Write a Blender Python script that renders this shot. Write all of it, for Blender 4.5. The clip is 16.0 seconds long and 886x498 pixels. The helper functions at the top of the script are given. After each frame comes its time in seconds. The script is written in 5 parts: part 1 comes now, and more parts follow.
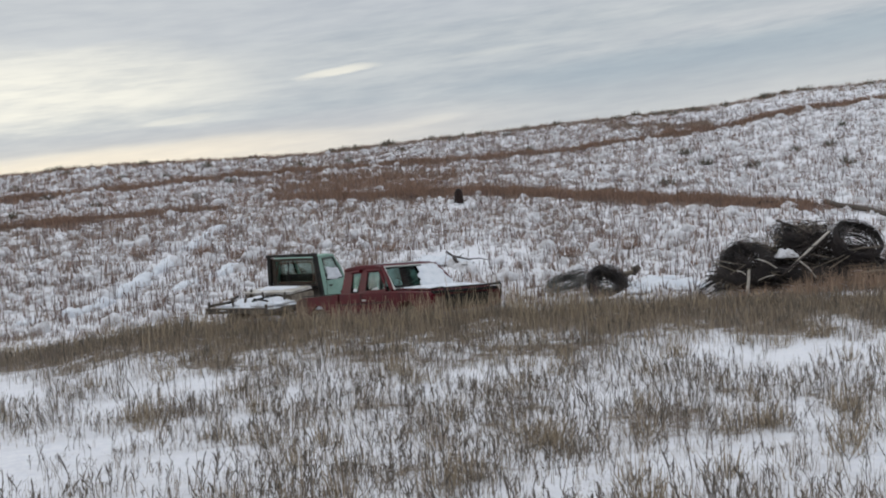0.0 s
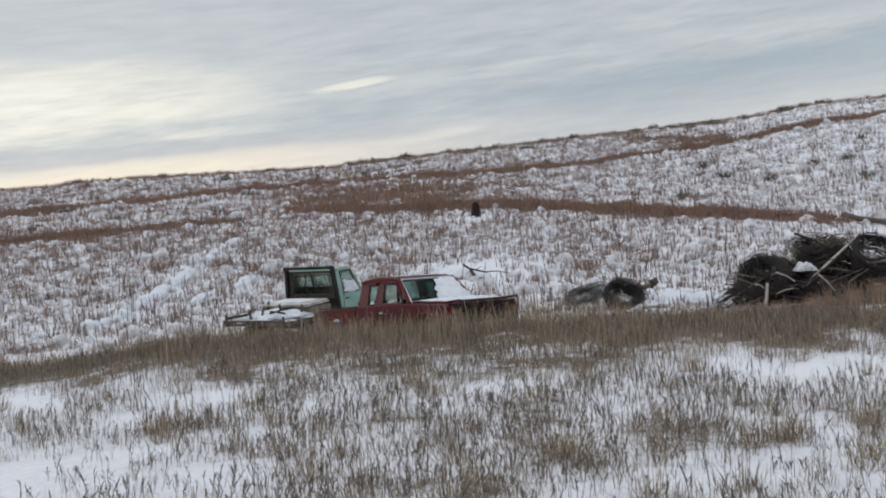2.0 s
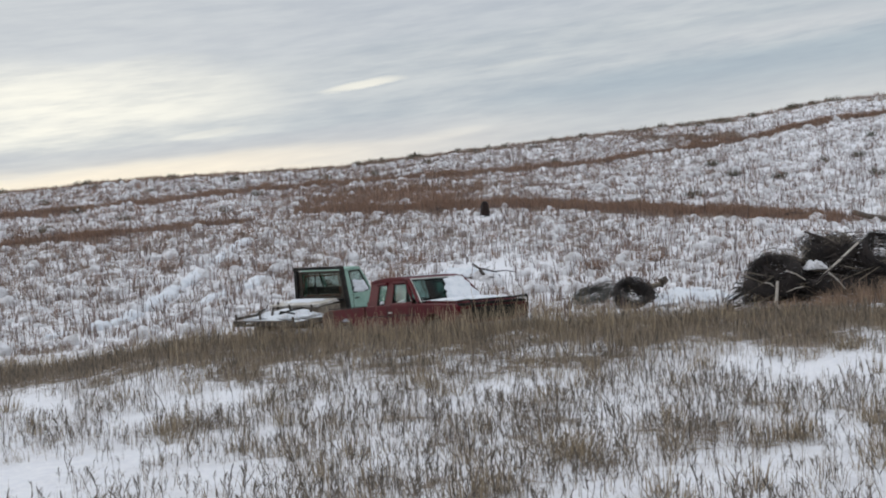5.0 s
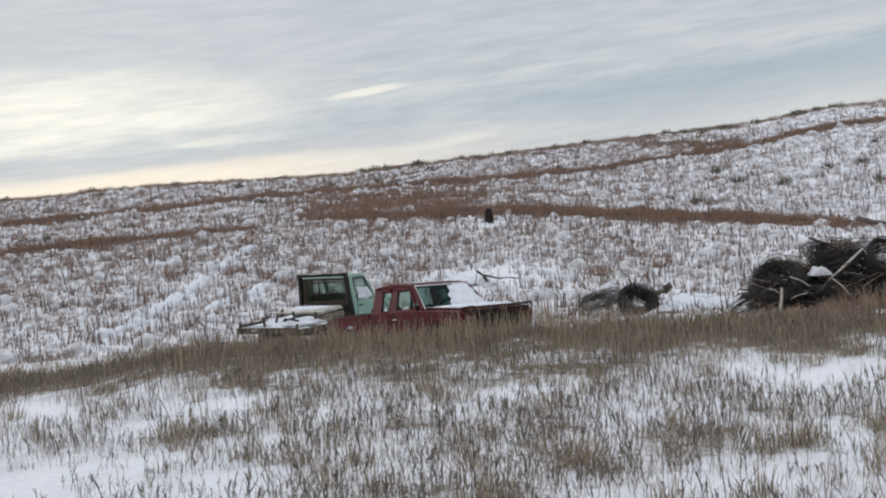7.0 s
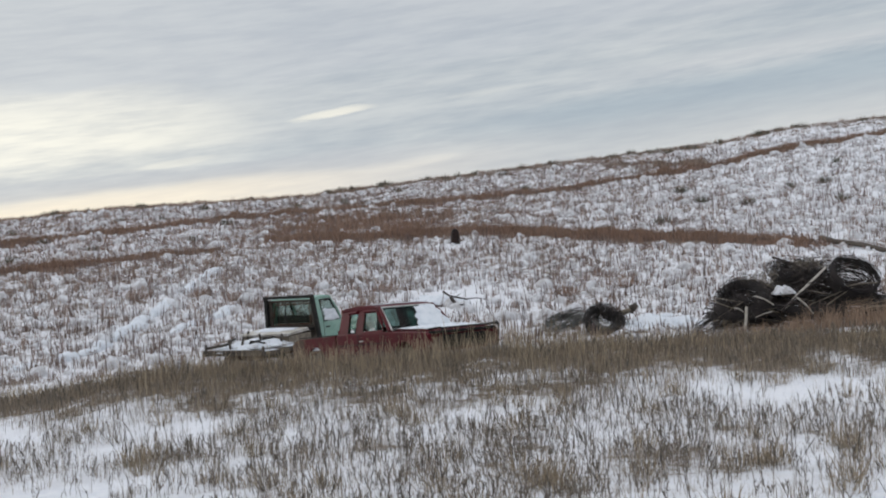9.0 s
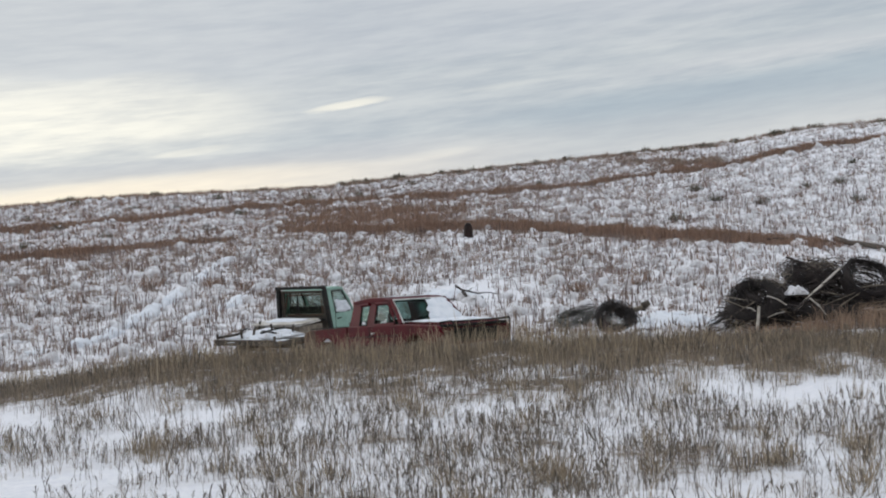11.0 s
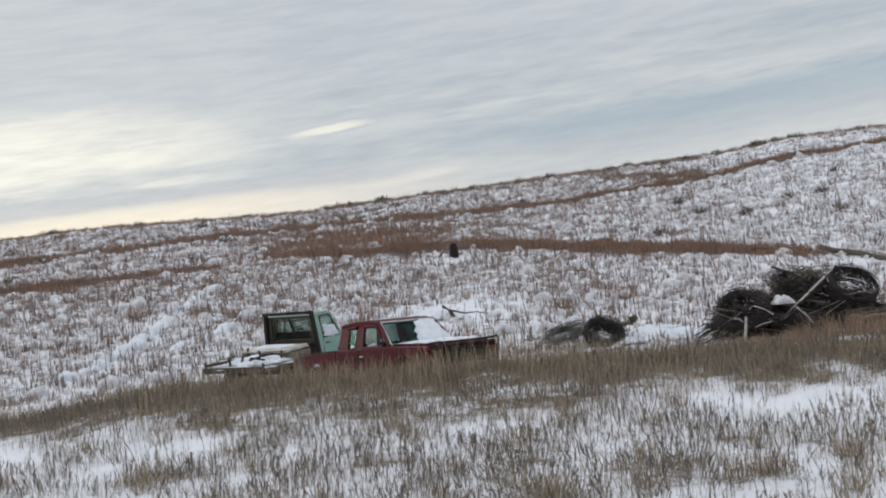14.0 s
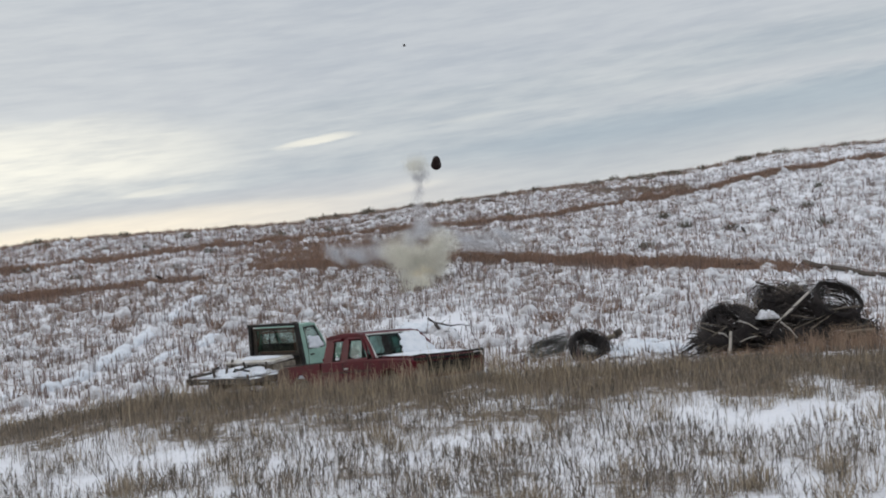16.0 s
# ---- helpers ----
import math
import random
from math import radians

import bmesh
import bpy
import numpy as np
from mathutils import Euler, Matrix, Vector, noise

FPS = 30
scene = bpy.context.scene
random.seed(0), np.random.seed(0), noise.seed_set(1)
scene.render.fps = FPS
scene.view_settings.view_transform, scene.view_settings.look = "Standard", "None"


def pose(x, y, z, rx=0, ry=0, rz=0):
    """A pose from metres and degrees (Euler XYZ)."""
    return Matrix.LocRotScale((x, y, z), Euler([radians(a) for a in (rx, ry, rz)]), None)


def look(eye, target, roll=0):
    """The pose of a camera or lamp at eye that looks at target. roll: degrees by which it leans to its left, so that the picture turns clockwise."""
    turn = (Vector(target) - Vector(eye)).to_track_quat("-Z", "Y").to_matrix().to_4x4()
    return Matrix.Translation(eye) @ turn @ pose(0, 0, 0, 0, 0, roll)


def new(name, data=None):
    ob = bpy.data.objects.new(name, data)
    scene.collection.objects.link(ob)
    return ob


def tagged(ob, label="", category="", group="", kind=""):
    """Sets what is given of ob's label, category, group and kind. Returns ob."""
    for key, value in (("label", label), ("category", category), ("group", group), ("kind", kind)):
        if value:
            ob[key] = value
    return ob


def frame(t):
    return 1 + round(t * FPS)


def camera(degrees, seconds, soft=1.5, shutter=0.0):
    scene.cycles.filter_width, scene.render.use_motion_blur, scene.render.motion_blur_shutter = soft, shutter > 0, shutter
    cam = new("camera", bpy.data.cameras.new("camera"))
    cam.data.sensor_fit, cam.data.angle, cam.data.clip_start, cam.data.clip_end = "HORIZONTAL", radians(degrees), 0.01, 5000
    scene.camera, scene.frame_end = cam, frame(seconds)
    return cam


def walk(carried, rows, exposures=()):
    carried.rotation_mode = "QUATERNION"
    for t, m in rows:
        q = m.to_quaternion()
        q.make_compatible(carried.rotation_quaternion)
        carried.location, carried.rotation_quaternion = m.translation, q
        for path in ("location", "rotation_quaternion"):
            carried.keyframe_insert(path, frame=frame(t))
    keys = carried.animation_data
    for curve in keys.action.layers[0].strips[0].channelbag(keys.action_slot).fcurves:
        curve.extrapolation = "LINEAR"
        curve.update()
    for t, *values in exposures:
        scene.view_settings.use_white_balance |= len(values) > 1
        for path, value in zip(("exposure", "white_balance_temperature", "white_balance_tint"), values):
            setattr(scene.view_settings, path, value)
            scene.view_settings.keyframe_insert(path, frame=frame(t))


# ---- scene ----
# ---- camera: one eye, held by hand, that only turns ----
cam = camera(40.0, 16.0, soft=1.98)
EYE = 2.75
ROWS = [  # seconds, yaw, pitch, roll
    (0.0, 0.000, -1.436, -3.000), (0.5, 0.139, -1.165, -2.953), (1.0, 0.282, -1.037, -2.889),
    (1.5, 0.504, -0.874, -2.900), (2.0, 0.769, -0.793, -2.944), (2.5, 0.953, -0.715, -2.974),
    (3.0, 0.936, -0.833, -3.085), (3.5, 0.872, -0.907, -3.184), (4.0, 1.003, -0.918, -3.221),
    (6.3, 1.361, -0.554, -3.175), (6.5, 1.341, -0.537, -3.262), (7.0, 1.374, -0.454, -3.277),
    (7.5, 1.388, -0.459, -3.158), (7.8, 0.977, -0.500, -3.140), (8.0, 0.558, -0.321, -3.248),
    (8.2, 0.066, 0.066, -3.402), (8.5, -0.264, 0.631, -3.545), (9.0, -0.258, 0.438, -3.564),
    (9.2, -0.208, 0.225, -3.379), (9.5, -0.094, 0.012, -3.027), (9.7, 0.038, -0.080, -2.822),
    (11.8, 0.368, 0.285, -2.444), (12.0, 0.079, 0.104, -2.504), (12.2, -0.227, -0.068, -2.757),
    (12.5, -0.475, -0.173, -3.219), (12.7, -0.650, 0.308, -3.537), (13.0, -0.631, 1.254, -3.729),
    (13.2, -0.338, 1.600, -3.774), (13.5, 0.026, 1.707, -4.038), (14.0, -0.368, 1.101, -4.349),
    (14.5, -0.796, 0.593, -4.685), (15.0, -0.950, 0.391, -4.631), (15.2, -0.987, 0.485, -4.494),
    (15.5, -0.910, 0.894, -4.237), (15.7, -0.961, 1.205, -4.080), (16.0, -1.076, 1.641, -3.929),
]
walk(cam, [(t, pose(0, 0, EYE, 0, 0, yaw) @ pose(0, 0, 0, 90 + pitch) @ pose(0, 0, 0, 0, 0, roll)) for t, yaw, pitch, roll in ROWS],
     exposures=[(0.0, 0.0), (3.5, 0.02), (6.5, 0.11), (7.0, 0.11), (8.0, 0.11), (8.6, 0.05), (9.0, 0.05), (12.0, 0.11), (12.5, 0.05), (14.0, 0.07), (14.4, 0.03), (15.0, 0.03), (16.0, 0.05)])


# ---- node helpers ----
def tree_of(owner):
    owner.use_nodes = True
    nt = owner.node_tree
    nt.nodes.clear()
    return nt


def node(nt, kind, **settings):
    n = nt.nodes.new(kind)
    for key, value in settings.items():
        if key in n.inputs.keys():
            n.inputs[key].default_value = value
        else:
            setattr(n, key, value)
    return n


def math_node(nt, op, a, b=None, c=None, clamp=False):
    n = nt.nodes.new("ShaderNodeMath")
    n.operation, n.use_clamp = op, clamp
    for i, v in enumerate((a, b, c)):
        if v is None:
            continue
        if isinstance(v, (int, float)):
            n.inputs[i].default_value = v
        else:
            nt.links.new(v, n.inputs[i])
    return n.outputs[0]


def mix_rgb(nt, fac, a, b, blend="MIX"):
    n = nt.nodes.new("ShaderNodeMix")
    n.data_type, n.blend_type = "RGBA", blend
    for sock, v in ((n.inputs[0], fac), (n.inputs[6], a), (n.inputs[7], b)):
        if isinstance(v, (int, float)):
            sock.default_value = v
        elif isinstance(v, (tuple, list)):
            sock.default_value = (*v[:3], 1)
        else:
            nt.links.new(v, sock)
    return n.outputs[2]


def smooth(nt, value, low, high):
    n = nt.nodes.new("ShaderNodeMapRange")
    n.interpolation_type = "SMOOTHSTEP"
    n.inputs[1].default_value, n.inputs[2].default_value = low, high
    nt.links.new(value, n.inputs[0])
    return n.outputs[0]


def noise_out(nt, vector, scale, detail=4.0, rough=0.55):
    n = node(nt, "ShaderNodeTexNoise", Scale=scale, Detail=detail, Roughness=rough)
    if vector is not None:
        nt.links.new(vector, n.inputs["Vector"])
    return n.outputs[0]


# ---- world: high overcast in long streaks, a pale glow low in the west ----
SUN_ELEVATION, SUN_AZIMUTH = radians(16), radians(-62)
world = bpy.data.worlds.new("world")
scene.world = world
nt = tree_of(world)
coord = node(nt, "ShaderNodeTexCoord").outputs["Generated"]
split = node(nt, "ShaderNodeSeparateXYZ")
nt.links.new(coord, split.inputs[0])
sx, sz = split.outputs[0], split.outputs[2]
slant = math_node(nt, "SUBTRACT", sz, math_node(nt, "MULTIPLY", sx, 0.085))
join = node(nt, "ShaderNodeCombineXYZ")
nt.links.new(math_node(nt, "MULTIPLY", sx, 3.2), join.inputs[0])
nt.links.new(math_node(nt, "MULTIPLY", split.outputs[1], 1.5), join.inputs[1])
nt.links.new(math_node(nt, "MULTIPLY", slant, 26.0), join.inputs[2])
broad = noise_out(nt, join.outputs[0], 0.9, 3.0, 0.5)
fine = noise_out(nt, join.outputs[0], 2.6, 4.0, 0.55)
wisp = noise_out(nt, join.outputs[0], 7.5, 5.0, 0.6)
streak = math_node(nt, "ADD", math_node(nt, "ADD", math_node(nt, "MULTIPLY", broad, 0.50), math_node(nt, "MULTIPLY", fine, 0.32)), math_node(nt, "MULTIPLY", wisp, 0.18))
cloud = mix_rgb(nt, smooth(nt, streak, 0.36, 0.62), (0.46, 0.515, 0.565), (0.575, 0.61, 0.635))
def line_of(base, slope):
    """Height above a slanting line in the sky."""
    return math_node(nt, "SUBTRACT", sz, math_node(nt, "ADD", base, math_node(nt, "MULTIPLY", sx, slope)))


def wobble(noise_value, amount):
    return math_node(nt, "MULTIPLY", math_node(nt, "SUBTRACT", noise_value, 0.5), amount)


def lens_shape(across, height, half_length, half_height, slope, noise_value, amount, outer=1.6):
    """A soft lens-shaped cloud or gap, 0 to 1."""
    off = math_node(nt, "SUBTRACT", sx, across)
    gap_x = math_node(nt, "MULTIPLY", off, 1 / half_length)
    gap_z = math_node(nt, "MULTIPLY", math_node(nt, "SUBTRACT", math_node(nt, "SUBTRACT", sz, math_node(nt, "MULTIPLY", off, slope)), height), 1 / half_height)
    gap_z = math_node(nt, "ADD", gap_z, wobble(noise_value, amount))
    return smooth(nt, math_node(nt, "ADD", math_node(nt, "MULTIPLY", gap_x, gap_x), math_node(nt, "MULTIPLY", gap_z, gap_z)), outer, 0.0)


# a lilac-grey sheet overhead
high = smooth(nt, math_node(nt, "ADD", line_of(0.150, 0.09), wobble(fine, 0.05)), -0.012, 0.030)
cloud = mix_rgb(nt, math_node(nt, "MULTIPLY", high, 0.65), cloud, (0.535, 0.57, 0.62))
# one broad slate-coloured bank in the east, with a pale sheet over its upper edge
bank = math_node(nt, "ABSOLUTE", math_node(nt, "ADD", line_of(0.088, 0.100), wobble(fine, 0.020)))
bank = math_node(nt, "MULTIPLY", smooth(nt, bank, 0.030, 0.012), smooth(nt, sx, -0.02, 0.14))
cloud = mix_rgb(nt, math_node(nt, "MULTIPLY", bank, 0.85), cloud, (0.42, 0.49, 0.55))
sheet_over = math_node(nt, "MULTIPLY", smooth(nt, math_node(nt, "ABSOLUTE", math_node(nt, "ADD", line_of(0.126, 0.075), wobble(wisp, 0.02))), 0.014, 0.0), smooth(nt, sx, 0.05, 0.30))
cloud = mix_rgb(nt, math_node(nt, "MULTIPLY", sheet_over, 0.6), cloud, (0.62, 0.64, 0.665))
# the west is paler, with one cream-coloured bright cloud
west = smooth(nt, math_node(nt, "ADD", sx, math_node(nt, "MULTIPLY", sz, 0.9)), 0.20, -0.32)
cloud = mix_rgb(nt, math_node(nt, "MULTIPLY", west, 0.42), cloud, (0.72, 0.735, 0.73))
glow_cloud = lens_shape(-0.37, 0.106, 0.20, 0.038, 0.06, fine, 1.0, 1.8)
cloud = mix_rgb(nt, math_node(nt, "MULTIPLY", glow_cloud, math_node(nt, "ADD", 0.35, math_node(nt, "MULTIPLY", smooth(nt, streak, 0.38, 0.60), 0.62))), cloud, (0.955, 0.935, 0.84))
# thin lens-shaped gaps with brighter light behind them: (place across, height, half length, half thickness, strength)
for across, height, half_length, half_height, strength in ((-0.079, 0.1232, 0.033, 0.0036, 0.95), (-0.007, 0.0815, 0.028, 0.0040, 0.5), (-0.205, 0.0895, 0.030, 0.0030, 0.45), (0.045, 0.1330, 0.035, 0.0025, 0.12)):
    cloud = mix_rgb(nt, math_node(nt, "MULTIPLY", lens_shape(across, height, half_length, half_height, 0.115, wisp, 2.0), strength), cloud, (0.91, 0.89, 0.80))
# pale band above the horizon, warmest in the west
low = smooth(nt, math_node(nt, "ADD", line_of(0.0765, 0.075), wobble(fine, 0.012)), 0.026, 0.0)
warm = mix_rgb(nt, smooth(nt, sx, 0.10, -0.30), (0.70, 0.685, 0.675), (1.02, 0.92, 0.755))
cloud = mix_rgb(nt, math_node(nt, "MULTIPLY", low, math_node(nt, "ADD", 0.34, math_node(nt, "MULTIPLY", smooth(nt, sx, 0.20, -0.20), 0.60))), cloud, warm)
# a thin slate streak over it
streak_low = math_node(nt, "ABSOLUTE", math_node(nt, "ADD", line_of(0.0900, 0.055), wobble(fine, 0.020)))
streak_low = math_node(nt, "MULTIPLY", smooth(nt, streak_low, 0.012, 0.002), smooth(nt, sx, 0.04, -0.06))
cloud = mix_rgb(nt, math_node(nt, "MULTIPLY", streak_low, 0.62), cloud, (0.52, 0.55, 0.595))
# fine streaks all over
cloud = mix_rgb(nt, smooth(nt, math_node(nt, "ADD", math_node(nt, "MULTIPLY", wisp, 0.55), math_node(nt, "MULTIPLY", fine, 0.45)), 0.30, 0.70), mix_rgb(nt, 1.0, cloud, (0.93, 0.935, 0.95), "MULTIPLY"), mix_rgb(nt, 1.0, cloud, (1.06, 1.055, 1.04), "MULTIPLY"))
# overcast skies grow brighter towards the zenith
zenith = math_node(nt, "ADD", 1.0, math_node(nt, "MULTIPLY", smooth(nt, sz, 0.22, 0.95), 1.15))
sky = node(nt, "ShaderNodeTexSky", sky_type="NISHITA", sun_disc=False, sun_elevation=SUN_ELEVATION, sun_rotation=SUN_AZIMUTH)
clear = node(nt, "ShaderNodeBackground", Strength=0.05)
nt.links.new(sky.outputs[0], clear.inputs[0])
grey = node(nt, "ShaderNodeBackground")
nt.links.new(cloud, grey.inputs[0])
nt.links.new(zenith, grey.inputs[1])
both = node(nt, "ShaderNodeMixShader", Fac=0.94)
nt.links.new(clear.outputs[0], both.inputs[1])
nt.links.new(grey.outputs[0], both.inputs[2])
nt.links.new(both.outputs[0], node(nt, "ShaderNodeOutputWorld").inputs[0])

sun = new("sun", bpy.data.lights.new("sun", "SUN"))
sun.data.energy, sun.data.angle, sun.data.color = 0.55, radians(18), (1.0, 0.95, 0.88)
toward = Vector((math.sin(SUN_AZIMUTH) * math.cos(SUN_ELEVATION), math.cos(SUN_AZIMUTH) * math.cos(SUN_ELEVATION), math.sin(SUN_ELEVATION)))
sun.matrix_world = look(toward * 50, (0, 0, 0))


# ---- materials ----
def principled(name, rough=0.6, metal=0.0, spec=0.4):
    mat = bpy.data.materials.new(name)
    nt = tree_of(mat)
    bsdf = node(nt, "ShaderNodeBsdfPrincipled", Roughness=rough, Metallic=metal)
    bsdf.inputs["Specular IOR Level"].default_value = spec
    nt.links.new(bsdf.outputs[0], node(nt, "ShaderNodeOutputMaterial").inputs[0])
    return mat, nt, bsdf


def bump(nt, bsdf, height, strength, distance):
    b = node(nt, "ShaderNodeBump", Strength=strength, Distance=distance)
    nt.links.new(height, b.inputs["Height"])
    nt.links.new(b.outputs[0], bsdf.inputs["Normal"])


def worn(name, colour, other, scale=6.0, rough=0.6, metal=0.0, low=0.42, high=0.62, relief=0.3, spec=0.4):
    """A surface of two tones in patches, with fine grain on both."""
    mat, nt, bsdf = principled(name, rough, metal, spec)
    at = node(nt, "ShaderNodeTexCoord").outputs["Object"]
    patch = noise_out(nt, at, scale, 5.0, 0.6)
    grain = noise_out(nt, at, scale * 9, 3.0, 0.6)
    c = mix_rgb(nt, smooth(nt, patch, low, high), colour, other)
    c = mix_rgb(nt, math_node(nt, "MULTIPLY", grain, 0.45), c, tuple(v * 0.55 for v in colour))
    nt.links.new(c, bsdf.inputs["Base Color"])
    bump(nt, bsdf, grain, relief, 0.01)
    return mat


def blades(name, straw, dark, rough=0.8):
    """Dry stems: a tone for each stem, and a paler or darker patch here and there."""
    mat, nt, bsdf = principled(name, rough, 0.0, 0.15)
    geo = node(nt, "ShaderNodeNewGeometry")
    at = node(nt, "ShaderNodeTexCoord").outputs["Object"]
    patch = noise_out(nt, at, 0.35, 3.0)
    c = mix_rgb(nt, geo.outputs["Random Per Island"], straw, dark)
    c = mix_rgb(nt, math_node(nt, "MULTIPLY", smooth(nt, patch, 0.45, 0.7), 0.5), c, tuple(v * 0.6 for v in straw))
    nt.links.new(c, bsdf.inputs["Base Color"])
    return mat


def ground_material():
    mat, nt, bsdf = principled("snowy_pasture", 0.75, 0.0, 0.25)
    at = node(nt, "ShaderNodeTexCoord").outputs["Object"]
    cover = node(nt, "ShaderNodeAttribute", attribute_name="cover").outputs["Fac"]
    red = node(nt, "ShaderNodeAttribute", attribute_name="red").outputs["Fac"]
    mid = noise_out(nt, at, 2.4, 5.0, 0.7)
    small = noise_out(nt, at, 8.5, 5.0, 0.7)
    grit = noise_out(nt, at, 40.0, 3.0, 0.6)
    bare = math_node(nt, "ADD", math_node(nt, "MULTIPLY", mid, 0.55), math_node(nt, "MULTIPLY", small, 0.45))
    bare = math_node(nt, "ADD", bare, math_node(nt, "SUBTRACT", math_node(nt, "MULTIPLY", cover, 0.46), 0.23))
    bare = smooth(nt, bare, 0.50, 0.62)
    bare = math_node(nt, "MAXIMUM", bare, math_node(nt, "MULTIPLY", smooth(nt, mid, 0.30, 0.75), math_node(nt, "MULTIPLY", cover, 0.78)))
    snow = mix_rgb(nt, smooth(nt, small, 0.3, 0.7), (0.69, 0.69, 0.735), (0.80, 0.79, 0.81))
    litter = mix_rgb(nt, grit, (0.11, 0.088, 0.07), (0.29, 0.23, 0.175))
    rust = mix_rgb(nt, grit, (0.11, 0.077, 0.06), (0.26, 0.178, 0.135))
    litter = mix_rgb(nt, red, litter, rust)
    nt.links.new(mix_rgb(nt, bare, snow, litter), bsdf.inputs["Base Color"])
    h = math_node(nt, "ADD", math_node(nt, "MULTIPLY", small, 1.0), math_node(nt, "MULTIPLY", grit, 0.25))
    bump(nt, bsdf, h, 0.6, 0.12)
    return mat


GROUND = ground_material()
SNOW = worn("settled_snow", (0.73, 0.745, 0.785), (0.60, 0.63, 0.685), 4.0, 0.7, relief=0.5, spec=0.2)
DRIFT = worn("crusted_drift_snow", (0.70, 0.695, 0.72), (0.46, 0.44, 0.445), 3.5, 0.75, relief=0.6, spec=0.2)
HILL_STRAW = blades("bleached_bunch_grass", (0.345, 0.265, 0.22), (0.125, 0.095, 0.085))
HILL_WEED = blades("mauve_weed_stalks", (0.27, 0.195, 0.175), (0.085, 0.068, 0.064))
STRAW = blades("dry_straw", (0.37, 0.30, 0.225), (0.16, 0.125, 0.095))
TALL = blades("tall_dry_grass", (0.46, 0.37, 0.26), (0.21, 0.165, 0.12))
HEAP_GRASS = blades("russet_tan_grass", (0.44, 0.315, 0.225), (0.21, 0.145, 0.108))
RUST = blades("russet_grass", (0.38, 0.25, 0.185), (0.19, 0.122, 0.092))
WEED = blades("dark_weed_stalks", (0.225, 0.192, 0.162), (0.078, 0.067, 0.058))
CREST = blades("dull_crest_grass", (0.215, 0.165, 0.12), (0.10, 0.08, 0.06))
SAGE = blades("grey_brush", (0.16, 0.15, 0.11), (0.07, 0.065, 0.05))
RED_PAINT = worn("faded_red_paint", (0.088, 0.0045, 0.010), (0.065, 0.006, 0.010), 3.0, 0.55, spec=0.15)
DARK_RED = worn("dull_maroon_paint", (0.085, 0.006, 0.010), (0.07, 0.015, 0.015), 5.0, 0.6, spec=0.15)
GREEN_PAINT = worn("chalky_green_paint", (0.28, 0.43, 0.36), (0.22, 0.36, 0.30), 3.0, 0.6)
BLACK_PAINT = worn("black_weathered_steel", (0.014, 0.014, 0.014), (0.03, 0.026, 0.022), 7.0, 0.7, spec=0.2)
RUSTY = worn("rusty_steel", (0.10, 0.055, 0.035), (0.06, 0.04, 0.03), 8.0, 0.8)
CHROME = worn("dull_chrome", (0.45, 0.45, 0.44), (0.30, 0.27, 0.24), 9.0, 0.35, 0.9)
# chrome trim, its bright reflection put in as an off-white base colour
PALE_TRIM = worn("chrome_sheen_white_trim", (0.62, 0.62, 0.60), (0.45, 0.43, 0.41), 8.0, 0.6)
RUBBER = worn("cracked_tyre_rubber", (0.022, 0.021, 0.02), (0.045, 0.04, 0.035), 9.0, 0.85)
SEAT_CLOTH = worn("dusty_seat_cloth", (0.06, 0.05, 0.045), (0.09, 0.075, 0.065), 9.0, 0.9)
WOOD = worn("weathered_grey_wood", (0.24, 0.20, 0.155), (0.14, 0.115, 0.09), 7.0, 0.85)
DARK_WOOD = worn("wet_dark_wood", (0.085, 0.068, 0.054), (0.05, 0.04, 0.033), 7.0, 0.85)
PLYWOOD = worn("weathered_plywood", (0.42, 0.38, 0.33), (0.62, 0.60, 0.58), 2.5, 0.85)
PALE_WOOD = worn("bleached_wood", (0.52, 0.48, 0.43), (0.36, 0.32, 0.27), 7.0, 0.85)
BARK = worn("dark_bark", (0.044, 0.035, 0.033), (0.075, 0.06, 0.052), 9.0, 0.9)
WIRE = worn("rusted_wire", (0.030, 0.025, 0.025), (0.052, 0.040, 0.037), 4.0, 0.7, 0.3)
GREY_WIRE = worn("galvanised_wire", (0.16, 0.16, 0.155), (0.07, 0.062, 0.055), 4.0, 0.6, 0.4)
BIN_PLASTIC = worn("dark_brown_plastic", (0.017, 0.009, 0.008), (0.03, 0.015, 0.012), 5.0, 0.6, spec=0.2)


def glass_material(name, tint):
    mat, nt, bsdf = principled(name, 0.08, 0.0, 0.5)
    bsdf.inputs["Base Color"].default_value = (*tint, 1)
    bsdf.inputs["Transmission Weight"].default_value = 1.0
    bsdf.inputs["IOR"].default_value = 1.1
    return mat


GLASS = glass_material("dusty_green_glass", (0.20, 0.33, 0.30))
CLEAR_GLASS = glass_material("dusty_clear_glass", (0.58, 0.66, 0.63))


def smoke_material(name, colour, other):
    mat, nt, bsdf = principled(name, 1.0, 0.0, 0.0)
    c = mix_rgb(nt, node(nt, "ShaderNodeNewGeometry").outputs["Random Per Island"], colour, other)
    nt.links.new(c, bsdf.inputs["Base Color"])
    return mat


CREAM_SMOKE = smoke_material("cream_smoke", (0.80, 0.775, 0.68), (0.72, 0.70, 0.63))
# orange-tan base colour stands in for the blast's glow on the smoke
GLOW_SMOKE = smoke_material("fire_glow_smoke", (0.82, 0.69, 0.48), (0.80, 0.74, 0.58))
GREY_SMOKE = smoke_material("grey_smoke", (0.70, 0.70, 0.72), (0.58, 0.58, 0.60))


